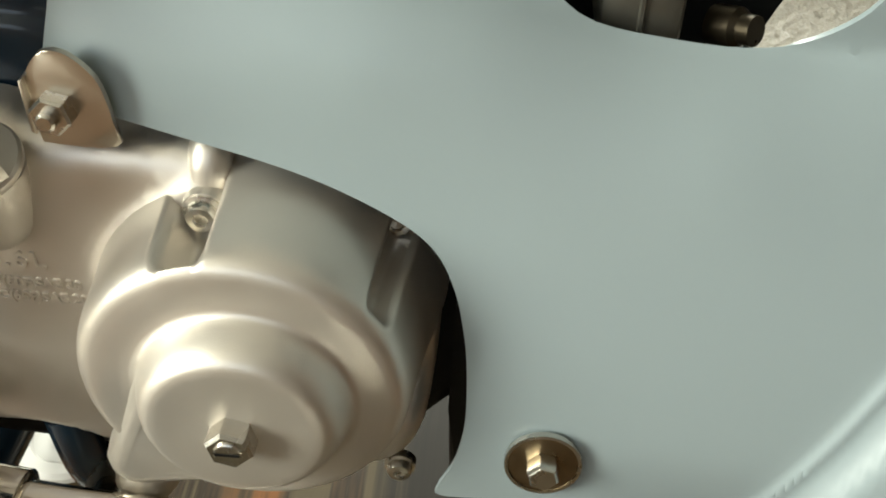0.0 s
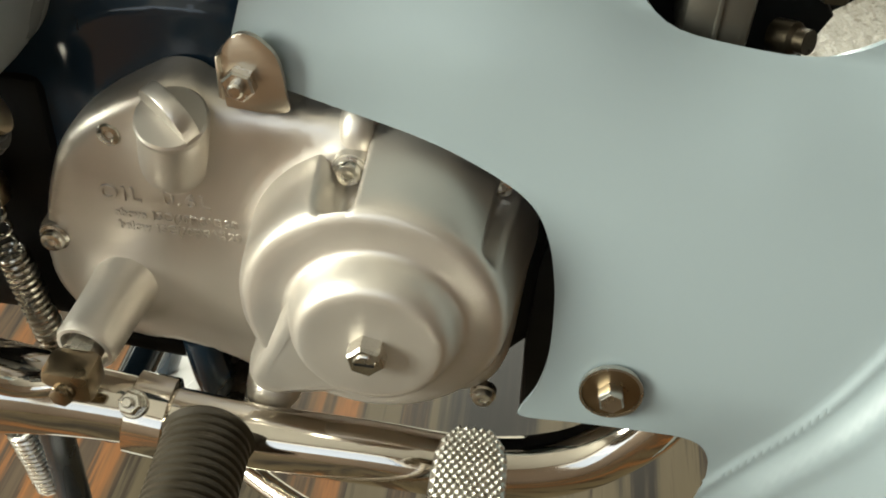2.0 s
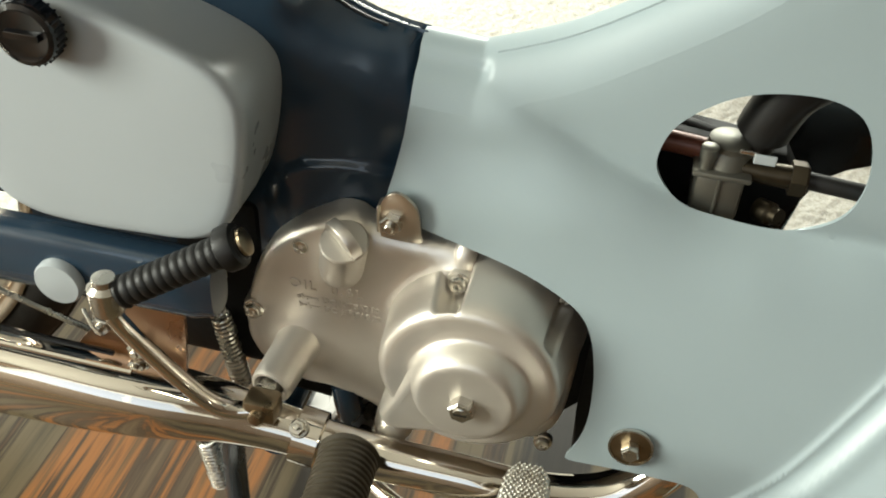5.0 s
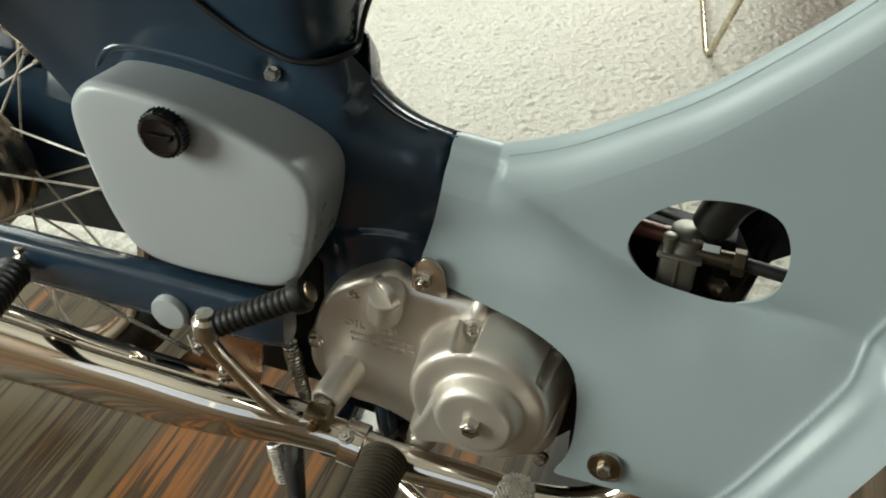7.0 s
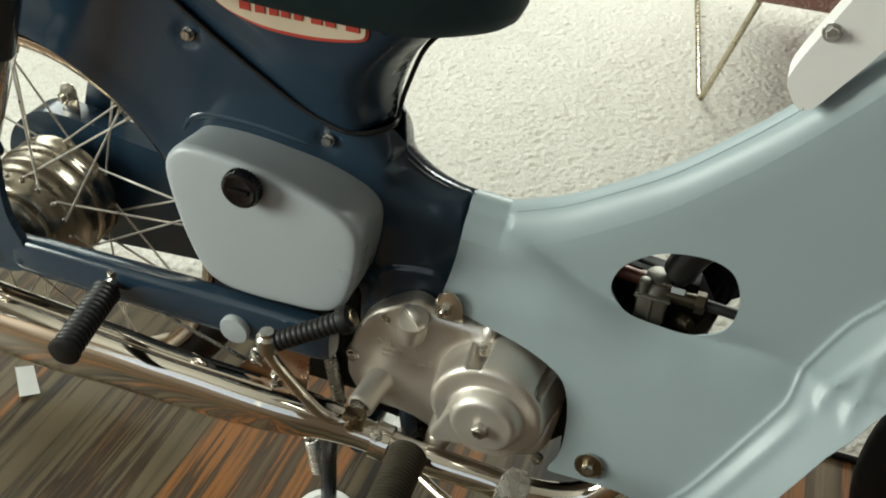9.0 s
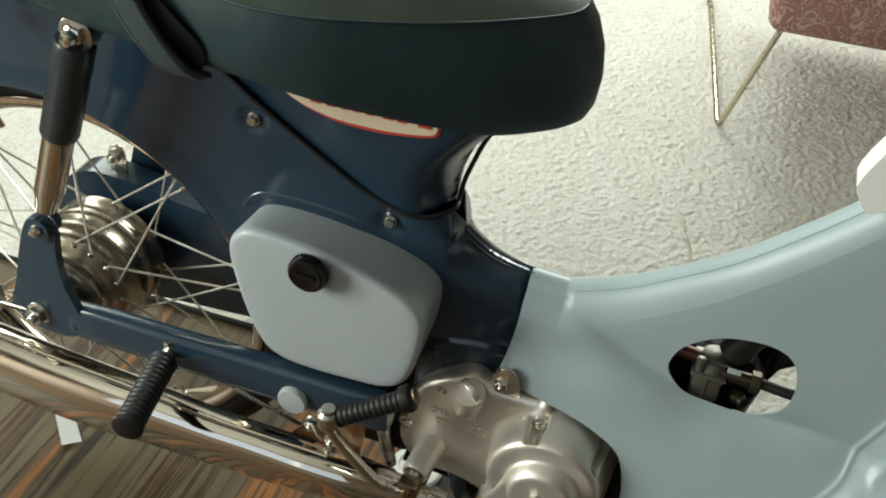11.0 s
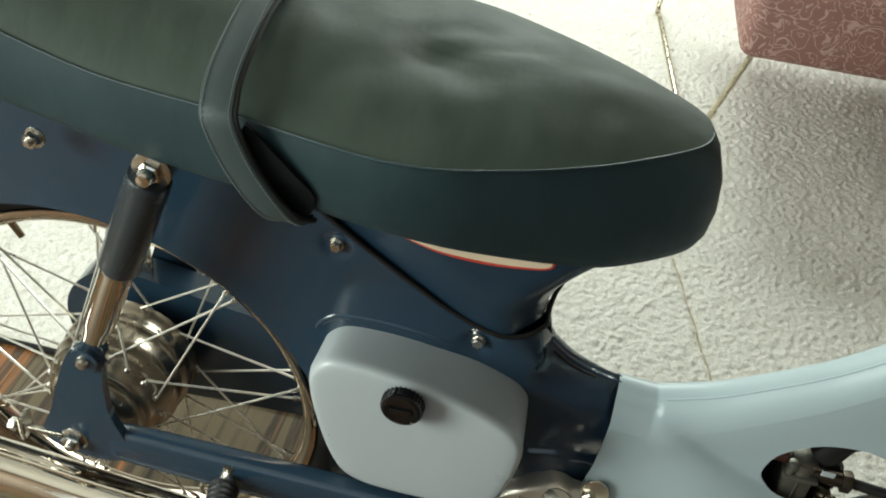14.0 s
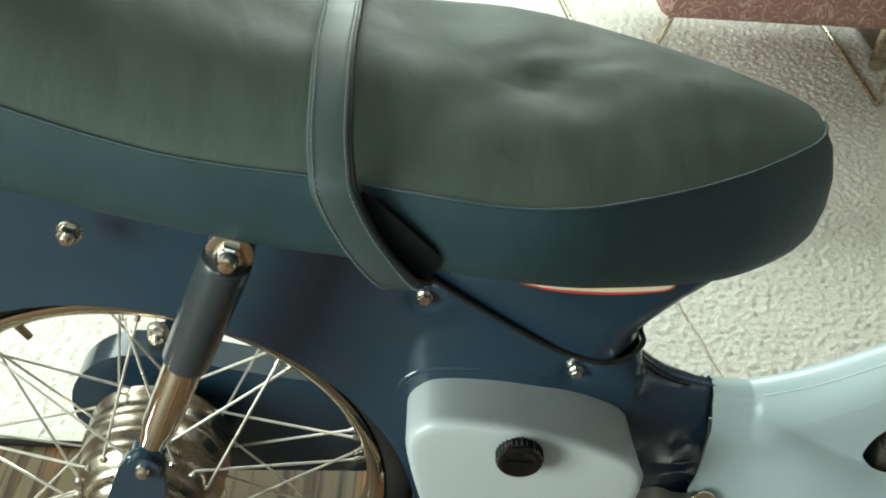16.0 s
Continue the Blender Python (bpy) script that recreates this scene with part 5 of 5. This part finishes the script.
for side in (-1, 1):
    a, b = Vector((-0.591, side * 0.107, 0.7203)), Vector((-0.6728, side * 0.107, 0.486))
    ax = (b - a).normalized()
    shock = bike("rear_shock", lathe([(0.0150, 0.0075), (0.0178, 0.0085), (0.0185, 0.011), (0.0187, 0.020), (0.0187, 0.116), (0.0178, 0.119), (0.0150, 0.119)], a, ax, 36), M_SLATE, None, "rear shock absorber with dark slate shroud and chrome sleeve")
    part("chrome_sleeve", lathe([(0.0152, 0.112), (0.0152, 0.196), (0.0130, 0.208), (0.0115, 0.222)], a, ax, 36), M_CHROME, shock)
    part("lower_eye", lathe([(0.014, -0.012), (0.014, 0.012)], b, (0, side, 0), 24), M_BLUE, shock)
    part("upper_eye", lathe([(0.015, -0.016), (0.0165, -0.012), (0.0165, 0.001)], a, (0, side, 0), 28), M_STEEL, shock)
    w = part("top_washer", lathe([(0.0165, 0.0), (0.0165, 0.0020), (0.0150, 0.0026)], a + Vector((0, side * 0.001, 0)), (0, side, 0), 28), M_STEEL, shock)
    tb = hexhead(a + Vector((0, side * 0.0036, 0)), (0, side, 0), 0.0185, 0.0070)
    lathe([(0.0080, 0), (0.0078, 0.004), (0.0055, 0.0080), (0.0, 0.0095)], a + Vector((0, side * 0.0104, 0)), (0, side, 0), 20, tb)
    part("dome_nut", tb, M_CHROME, w)
    lb = hexhead(b + Vector((0, side * 0.006, 0)), (0, side, 0), 0.0150, 0.006)
    lathe([(0.0065, 0), (0.0063, 0.003), (0.0045, 0.0065), (0.0, 0.0075)], b + Vector((0, side * 0.012, 0)), (0, side, 0), 20, lb)
    part("lower_nut", lb, M_STEEL, shock)


# ---- foot pegs, pedals, kick lever ----
def rubber_grip(a, b, r, ribs, parent, name, label="", mat=None):
    """A ribbed rubber sleeve from a to b."""
    a, b = Vector(a), Vector(b)
    L = (b - a).length
    prof = [(r * 0.6, 0), (r, 0.002), (r * 1.06, 0.004)]
    for k in range(ribs):
        h0, h1 = 0.006 + (L - 0.014) * k / ribs, 0.006 + (L - 0.014) * (k + 1) / ribs
        prof += [(r * 0.90, h0), (r * 1.0, h0 + (h1 - h0) * 0.30), (r * 1.0, h0 + (h1 - h0) * 0.75), (r * 0.90, h1)]
    prof += [(r * 1.08, L - 0.006), (r * 1.08, L - 0.002), (r * 0.9, L)]
    bm = lathe(prof, a, b - a, 28)
    ob = part(name, bm, mat or M_RUBBER, parent, label)
    return ob


peg = bike("passenger_peg", tube([(-0.535, -0.108, 0.362), (-0.534, -0.125, 0.364)], 0.0085, 16), M_STEEL, None, "folding passenger foot peg with black ribbed rubber")
rubber_grip((-0.534, -0.126, 0.362), (-0.517, -0.225, 0.363), 0.0150, 13, peg, "peg_rubber")
part("peg_bolt", hexhead((-0.535, -0.112, 0.372), (0, -0.2, 1), 0.010, 0.007), M_STEEL, peg)

front = bike("rider_peg", tube(spline([(-0.215, 0.10, 0.205), (-0.205, -0.04, 0.204), (-0.198, -0.085, 0.216), (-0.192, -0.125, 0.253), (-0.190, -0.14, 0.255)], 5), 0.0095, 16), M_STEEL, None, "rider foot peg with black ribbed rubber")
rubber_grip((-0.192, -0.122, 0.2545), (-0.186, -0.235, 0.2555), 0.0205, 22, front, "peg_rubber", "dark grooved rubber sleeve", M_PEG)

kick = bike("kick_lever", tube(spline([(-0.2545, -0.122, 0.2775), (-0.270, -0.126, 0.276), (-0.284, -0.131, 0.283), (-0.300, -0.137, 0.305), (-0.320, -0.143, 0.337), (-0.332, -0.148, 0.362), (-0.335, -0.150, 0.378)], 6), 0.0068, 16, flat=0.85), M_CHROME, None, "chrome kick-start lever with black rubber grip")
part("lever_clamp", box((-0.266, -0.129, 0.2695), (-0.2425, -0.110, 0.2875), 0.004), M_BRASSY, kick)
bolt("clamp_bolt", (-0.2545, -0.129, 0.2780), (0, -1, 0), 0.009, 0.003, 0.0052, kick, M_BRASSY, tip=False)
part("shaft_end", lathe([(0.0090, 0.098), (0.0090, 0.110), (0.008, 0.112), (0.0, 0.112)], (-0.2430, 0, 0.2900), (-0.115, -1, -0.10), 6), M_STEEL, kick)
part("lever_joint", lathe([(0.0100, -0.008), (0.0108, -0.004), (0.0108, 0.010), (0.0075, 0.013), (0.0070, 0.017), (0.0, 0.018)], (-0.334, -0.150, 0.379), (0, 0, 1), 28), M_STEEL, kick)
rubber_grip((-0.3265, -0.1485, 0.384), (-0.2535, -0.1285, 0.4245), 0.0102, 12, kick, "lever_rubber")
part("grip_collar", lathe([(0.0100, -0.013), (0.0138, -0.011), (0.0142, -0.004), (0.0130, -0.001), (0.0100, 0.0)], (-0.2545, -0.1287, 0.4240), (0.073, 0.02, 0.0405), 28), M_RUBBER, kick)
part("grip_end", lathe([(0.0085, 0), (0.0085, 0.002), (0.006, 0.003)], (-0.2530, -0.1283, 0.4248), (0.073, 0.02, 0.0405), 20), M_BRASSY, kick)
part("joint_pin", tube([(-0.352, -0.150, 0.366), (-0.343, -0.158, 0.362), (-0.336, -0.160, 0.358)], 0.0012, 6), M_STEEL, kick)

# brake pedal with a knurled pad
pedal = bike("brake_pedal", tube(spline([(-0.215, -0.072, 0.196), (-0.18, -0.098, 0.190), (-0.13, -0.125, 0.196), (-0.09, -0.145, 0.225), (-0.073, -0.160, 0.280), (-0.071, -0.168, 0.304)], 6), 0.0062, 14), M_CHROME, None, "chrome brake pedal with a knurled pad")
pad_loops = []
for h, g in ((0.300, 0.80), (0.302, 0.97), (0.306, 1.0), (0.3085, 0.95), (0.3095, 0.86)):
    lp = []
    for k in range(40):
        a = 2 * math.pi * k / 40
        c, s = math.cos(a), math.sin(a)
        ex, ey = math.copysign(abs(c) ** 0.55, c) * 0.0152 * g, math.copysign(abs(s) ** 0.55, s) * 0.036 * g
        lp.append((-0.0705 + ex, -0.1765 + ey, h - 0.0016 * (ex / 0.0152) ** 2 - 0.004 * (ey / 0.036) ** 2))
    pad_loops.append(lp)
pad = part("pad", loft(pad_loops), M_STEEL, pedal, "knurled steel pad")
bm = bmesh.new()
for i in range(-4, 5):
    for j in range(-14, 15):
        x, y = i * 0.0032 + (0.0016 if j % 2 else 0), j * 0.0024
        if (abs(x) / 0.0140) ** 3.5 + (abs(y) / 0.0345) ** 3.5 > 1:
            continue
        z = 0.3092 - 0.0016 * (x / 0.0152) ** 2 - 0.004 * (y / 0.036) ** 2
        base = [bm.verts.new((-0.0705 + x + dx, -0.1765 + y + dy, z - 0.0003)) for dx, dy in ((0.0018, 0), (0, 0.0024), (-0.0018, 0), (0, -0.0024))]
        t = bm.verts.new((-0.0705 + x, -0.1765 + y, z + 0.0015))
        for k in range(4):
            bm.faces.new((base[k], base[(k + 1) % 4], t))
tagged(part("knurling", bm, M_STEEL, pad, smooth=False), kind="stuff")

# ---- exhaust ----
ex_c = [(-1.02, 0.292, 0.020), (-1.00, 0.288, 0.033), (-0.90, 0.280, 0.0385), (-0.78, 0.2710, 0.0410), (-0.69, 0.2640, 0.0415), (-0.61, 0.2615, 0.0400), (-0.54, 0.2600, 0.0362), (-0.47, 0.2568, 0.0333), (-0.40, 0.2545, 0.0312), (-0.335, 0.2525, 0.0268), (-0.29, 0.2480, 0.0215), (-0.262, 0.2420, 0.0180), (-0.235, 0.2370, 0.0165)]
ex_y = dense([(-1.02, -0.118), (-0.78, -0.1188), (-0.69, -0.1206), (-0.61, -0.1216), (-0.54, -0.1212), (-0.47, -0.1213), (-0.40, -0.1186), (-0.335, -0.1136), (-0.29, -0.107), (-0.235, -0.102)])
sm = spline([(x, z, r) for x, z, r in ex_c], 5)
ex_loops = []
for p in sm:
    n_, hw = 2.0 + 0.25 * step((-0.28 - p.x) / 0.12), p.z * (1 - 0.22 * step((-0.30 - p.x) / 0.15))
    yc = curve1(ex_y, p.x)
    ring_ = []
    for k in range(56):
        a = 2 * math.pi * k / 56
        c_, s_k = math.cos(a), math.sin(a)
        ring_.append((p.x, yc + math.copysign(abs(c_) ** (2 / n_), c_) * hw, p.y + math.copysign(abs(s_k) ** (2 / n_), s_k) * p.z))
    ex_loops.append(ring_)
exhaust = bike("silencer", loft(ex_loops), M_CHROME, None, "long chrome silencer reflecting the floor")
part("silencer_seam", tube([(x, curve1(ex_y, x) - 0.003, curve1([(a, b + c) for a, b, c in ex_c], x) - 0.0008) for x in np.arange(-0.97, -0.33, 0.02)], 0.0026, 8), M_CHROME, exhaust)
part("silencer_seam", tube([(x, curve1(ex_y, x) + 0.011, curve1([(a, b + c * 0.93) for a, b, c in ex_c], x) - 0.0003) for x in np.arange(-0.97, -0.36, 0.02)], 0.0030, 8), M_BLACK, exhaust, "dark slot along the seam")
part("silencer_bracket", plate(s2([(-0.410, 0.262), (-0.395, 0.285), (-0.372, 0.309), (-0.352, 0.326), (-0.336, 0.336), (-0.322, 0.337), (-0.316, 0.330), (-0.317, 0.300), (-0.322, 0.255)], 3), -0.098, -0.0945, 0.0012), M_COPPERY, exhaust, "plated bracket, its brown tint standing for the floor reflection")
bolt("bracket_bolt", (-0.375, -0.0985, 0.306), (0, -1, 0), 0.013, 0.007, 0.009, exhaust, M_STEEL)
bolt("bracket_bolt", (-0.352, -0.0985, 0.288), (0, -1, 0), 0.012, 0.006, 0.008, exhaust, M_STEEL)
pipe = bike("exhaust_pipe", tube(spline([(-0.245, -0.102, 0.238), (-0.18, -0.100, 0.2275), (-0.12, -0.098, 0.2240), (-0.075, -0.095, 0.2190), (-0.035, -0.088, 0.219), (-0.005, -0.080, 0.2290), (0.020, -0.070, 0.255), (0.035, -0.05, 0.30), (0.045, -0.02, 0.34)], 6), 0.0160, 28), M_CHROME, None, "bent chrome exhaust pipe")
part("pipe_clamp", lathe([(0.0185, -0.010), (0.0205, -0.009), (0.0205, 0.009), (0.0185, 0.010)], (-0.229, -0.102, 0.2355), (1, 0, -0.15), 32), M_CHROME, pipe)
bolt("clamp_bolt", (-0.232, -0.112, 0.254), (0, -0.6, 0.8), 0.010, 0.006, 0.007, pipe, M_STEEL)

# ---- stand, springs, lower rods ----
stand = bike("centre_stand", tube(spline([(-0.290, -0.078, 0.232), (-0.303, -0.072, 0.190), (-0.311, -0.062, 0.14), (-0.312, -0.061, 0.085), (-0.311, -0.064, 0.043)], 5), 0.0098, 14), M_SLATE, None, "navy tubular centre stand")
part("stand_leg", tube(spline([(-0.255, 0.085, 0.215), (-0.270, 0.085, 0.185), (-0.290, 0.090, 0.12), (-0.308, 0.096, 0.060), (-0.314, 0.097, 0.043)], 5), 0.0095, 14), M_BLUE, stand)
part("stand_bar", tube([(-0.268, -0.080, 0.188), (-0.268, 0.085, 0.188)], 0.010, 14), M_BLUE, stand)
bike("stand_pivot", tube(spline([(-0.222, -0.045, 0.235), (-0.216, -0.05, 0.212), (-0.212, -0.048, 0.195), (-0.215, -0.04, 0.17)], 4), 0.0105, 14), M_BLUE, None, "blue-grey pivot tube")
bike("stand_spring", coil((-0.3355, -0.056, 0.150), (-0.3270, -0.057, 0.098), 0.0085, 0.0017, 14), M_STEEL, None, "coiled stand spring")
bike("spring_hook", tube([(-0.3235, -0.056, 0.085), (-0.320, -0.058, 0.076), (-0.313, -0.060, 0.072)], 0.0014, 6), M_STEEL)
bs = bike("brake_spring", coil((-0.311, -0.055, 0.290), (-0.300, -0.055, 0.222), 0.0068, 0.0015, 17), M_STEEL, None, "coiled brake light spring")
part("spring_link", coil((-0.313, -0.055, 0.318), (-0.311, -0.055, 0.290), 0.0042, 0.0011, 3), M_STEEL, bs)
part("switch_body", lathe([(0.008, 0), (0.010, 0.002), (0.010, 0.012), (0.007, 0.014), (0.007, 0.026)], (-0.314, -0.055, 0.320), (0, 0, 1), 20), M_BRASSY, bs)
# dark box added to fill the black gap left of the engine
bike("dark_gap_box", box((-0.372, -0.045, 0.235), (-0.282, 0.05, 0.385), 0.008), M_DARK, None, "dark box added to fill the lower frame gap")
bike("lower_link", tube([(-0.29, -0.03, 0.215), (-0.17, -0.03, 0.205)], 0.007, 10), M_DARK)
bike("brake_rod", tube([(-0.30, -0.075, 0.232), (-0.50, -0.078, 0.300), (-0.742, -0.085, 0.318)], 0.0025, 8), M_STEEL, None, "thin plated brake rod")
bike("brake_lever", plate(s2([(-0.70, 0.338), (-0.708, 0.35), (-0.738, 0.322), (-0.743, 0.308), (-0.732, 0.306)], 2), -0.088, -0.083, 0.001), M_STEEL)

# front wheel, its tyre behind the shield
fw = bike("front_wheel", ring([(0.2485 + 0.0262 * math.sin(radians(a)), 0.0270 * math.cos(radians(a))) for a in range(-48, 229, 12)], (0.515, 0, 0.315), (0, 1, 0), 96), M_TYRE, None, "front wheel with black tyre")
part("rim", ring(rim_prof, (0.515, 0, 0.315), (0, 1, 0), 96), M_CHROME, fw)
part("hub", lathe([(0.03, -0.05), (0.055, -0.045), (0.055, 0.045), (0.03, 0.05)], (0.515, 0, 0.315), (0, 1, 0), 40), M_ALU2, fw)
for k in range(18):
    a = 2 * math.pi * k / 18
    part("spoke", tube([(0.515 + 0.05 * math.cos(a), 0.03 * (1 if k % 2 else -1), 0.315 + 0.05 * math.sin(a)), (0.515 + 0.213 * math.cos(a + 0.4), 0, 0.315 + 0.213 * math.sin(a + 0.4))], 0.00125, 6), M_STEEL, fw)
bike("front_fork", tube([(0.20, -0.060, 0.85), (0.30, -0.060, 0.60), (0.40, -0.060, 0.36), (0.47, -0.060, 0.30)], 0.020, 14), M_GREY, None, "pale front fork leg")

# ---- loose things ----
def coaster(at, label):
    c = thing("coaster", at, label, "coaster", "coasters under the stand")
    part("disc", lathe([(0.034, 0.0), (0.037, 0.002), (0.037, 0.006), (0.034, 0.009), (0.026, 0.0095), (0.024, 0.0075), (0.0, 0.0075)], (0, 0, 0), (0, 0, 1), 48), M_WHITE, c)


coaster((-0.312, -0.072, FLOOR), "round white plastic coaster below a navy stand foot")
coaster((-0.312, 0.096, FLOOR), "round white plastic coaster below the far navy stand foot")
scrap = thing("paper_scrap", (-0.80, -0.008, FLOOR), "curled white paper scrap on the wood floor", "paper")
lp0 = [(-0.015, -0.002), (0.006, 0.011), (0.048, -0.030), (0.027, -0.046)]
bm = bmesh.new()
nx, ny = 8, 8
gv = {}
for i in range(nx + 1):
    for j in range(ny + 1):
        u, v = i / nx, j / ny
        p = Vector(lp0[0]) * (1 - u) * (1 - v) + Vector(lp0[1]) * u * (1 - v) + Vector(lp0[2]) * u * v + Vector(lp0[3]) * (1 - u) * v
        gv[i, j] = bm.verts.new((p.x, p.y, 0.0015 + 0.007 * (2 * v - 1) ** 2 * 0.6))
for i in range(nx):
    for j in range(ny):
        bm.faces.new((gv[i, j], gv[i + 1, j], gv[i + 1, j + 1], gv[i, j + 1]))
bmesh.ops.solidify(bm, geom=list(bm.faces), thickness=0.0004)
part("sheet", bm, M_PAPER, scrap)

# ---- chair ----
chair = thing("armchair", (0.28, 1.53, FLOOR), "low dusty-pink damask chair on pale brass rod runners", "chair")
CH = Vector((0.28, 1.53, FLOOR))


def ch(ps):
    return [Vector(p) - CH for p in ps]


zf = FLOOR + 0.012
rod_l = [(-0.105, 1.86, 0.30), (-0.137, 1.85, 0.060), (-0.136, 1.838, zf), (-0.127, 1.80, zf), (-0.040, 1.225, zf), (-0.034, 1.212, zf), (-0.029, 1.207, 0.062), (0.040, 1.225, 0.30)]
rod_r = [(0.53, 1.93, 0.30), (0.541, 1.92, 0.060), (0.541, 1.905, zf), (0.543, 1.87, zf), (0.569, 1.35, zf), (0.570, 1.336, zf), (0.570, 1.330, 0.062), (0.560, 1.33, 0.30)]
for rod in (rod_l, rod_r):
    part("runner", tube(ch(rod), 0.0065, 12), M_GOLD, chair, "thin pale brass rod runner")


def cushion(lo, hi, r, name, mat, yaw=0.0):
    c, bm = 0.5 * (Vector(lo) + Vector(hi)), bmesh.new()
    bmesh.ops.create_cube(bm, size=1)
    for v in bm.verts:
        v.co = Vector([lo[i] + (v.co[i] + 0.5) * (hi[i] - lo[i]) for i in range(3)])
    bmesh.ops.bevel(bm, geom=list(bm.edges), offset=r, segments=4, profile=0.5, affect="EDGES")
    rot = Matrix.Translation(c) @ Matrix.Rotation(radians(yaw), 4, "Z") @ Matrix.Translation(-c)
    bmesh.ops.transform(bm, matrix=Matrix.Translation(-CH) @ rot, verts=bm.verts)
    return part(name, bm, mat, chair)


cushion((-0.015, 1.215, 0.272), (0.600, 1.90, 0.440), 0.030, "seat_cushion", M_DAMASK, 3)
cushion((-0.015, 1.84, 0.40), (0.600, 1.99, 0.85), 0.040, "backrest", M_DAMASK, 3)
cushion((0.600, 1.30, 0.272), (0.69, 1.95, 0.60), 0.025, "armrest", M_DAMASK, 3)

# low cabinet beyond the chair
cab = thing("low_cabinet", (1.05, 1.9, FLOOR), "dark brown wooden cabinet on pale posts", "cabinet")
part("body", box((-0.42, -0.38, 0.02), (0.45, 0.42, 0.55), 0.008), M_BROWN, cab, smooth=False)
part("post", box((-0.44, -0.40, 0.0), (-0.41, -0.37, 0.56), 0.004), M_GOLD, cab, smooth=False)
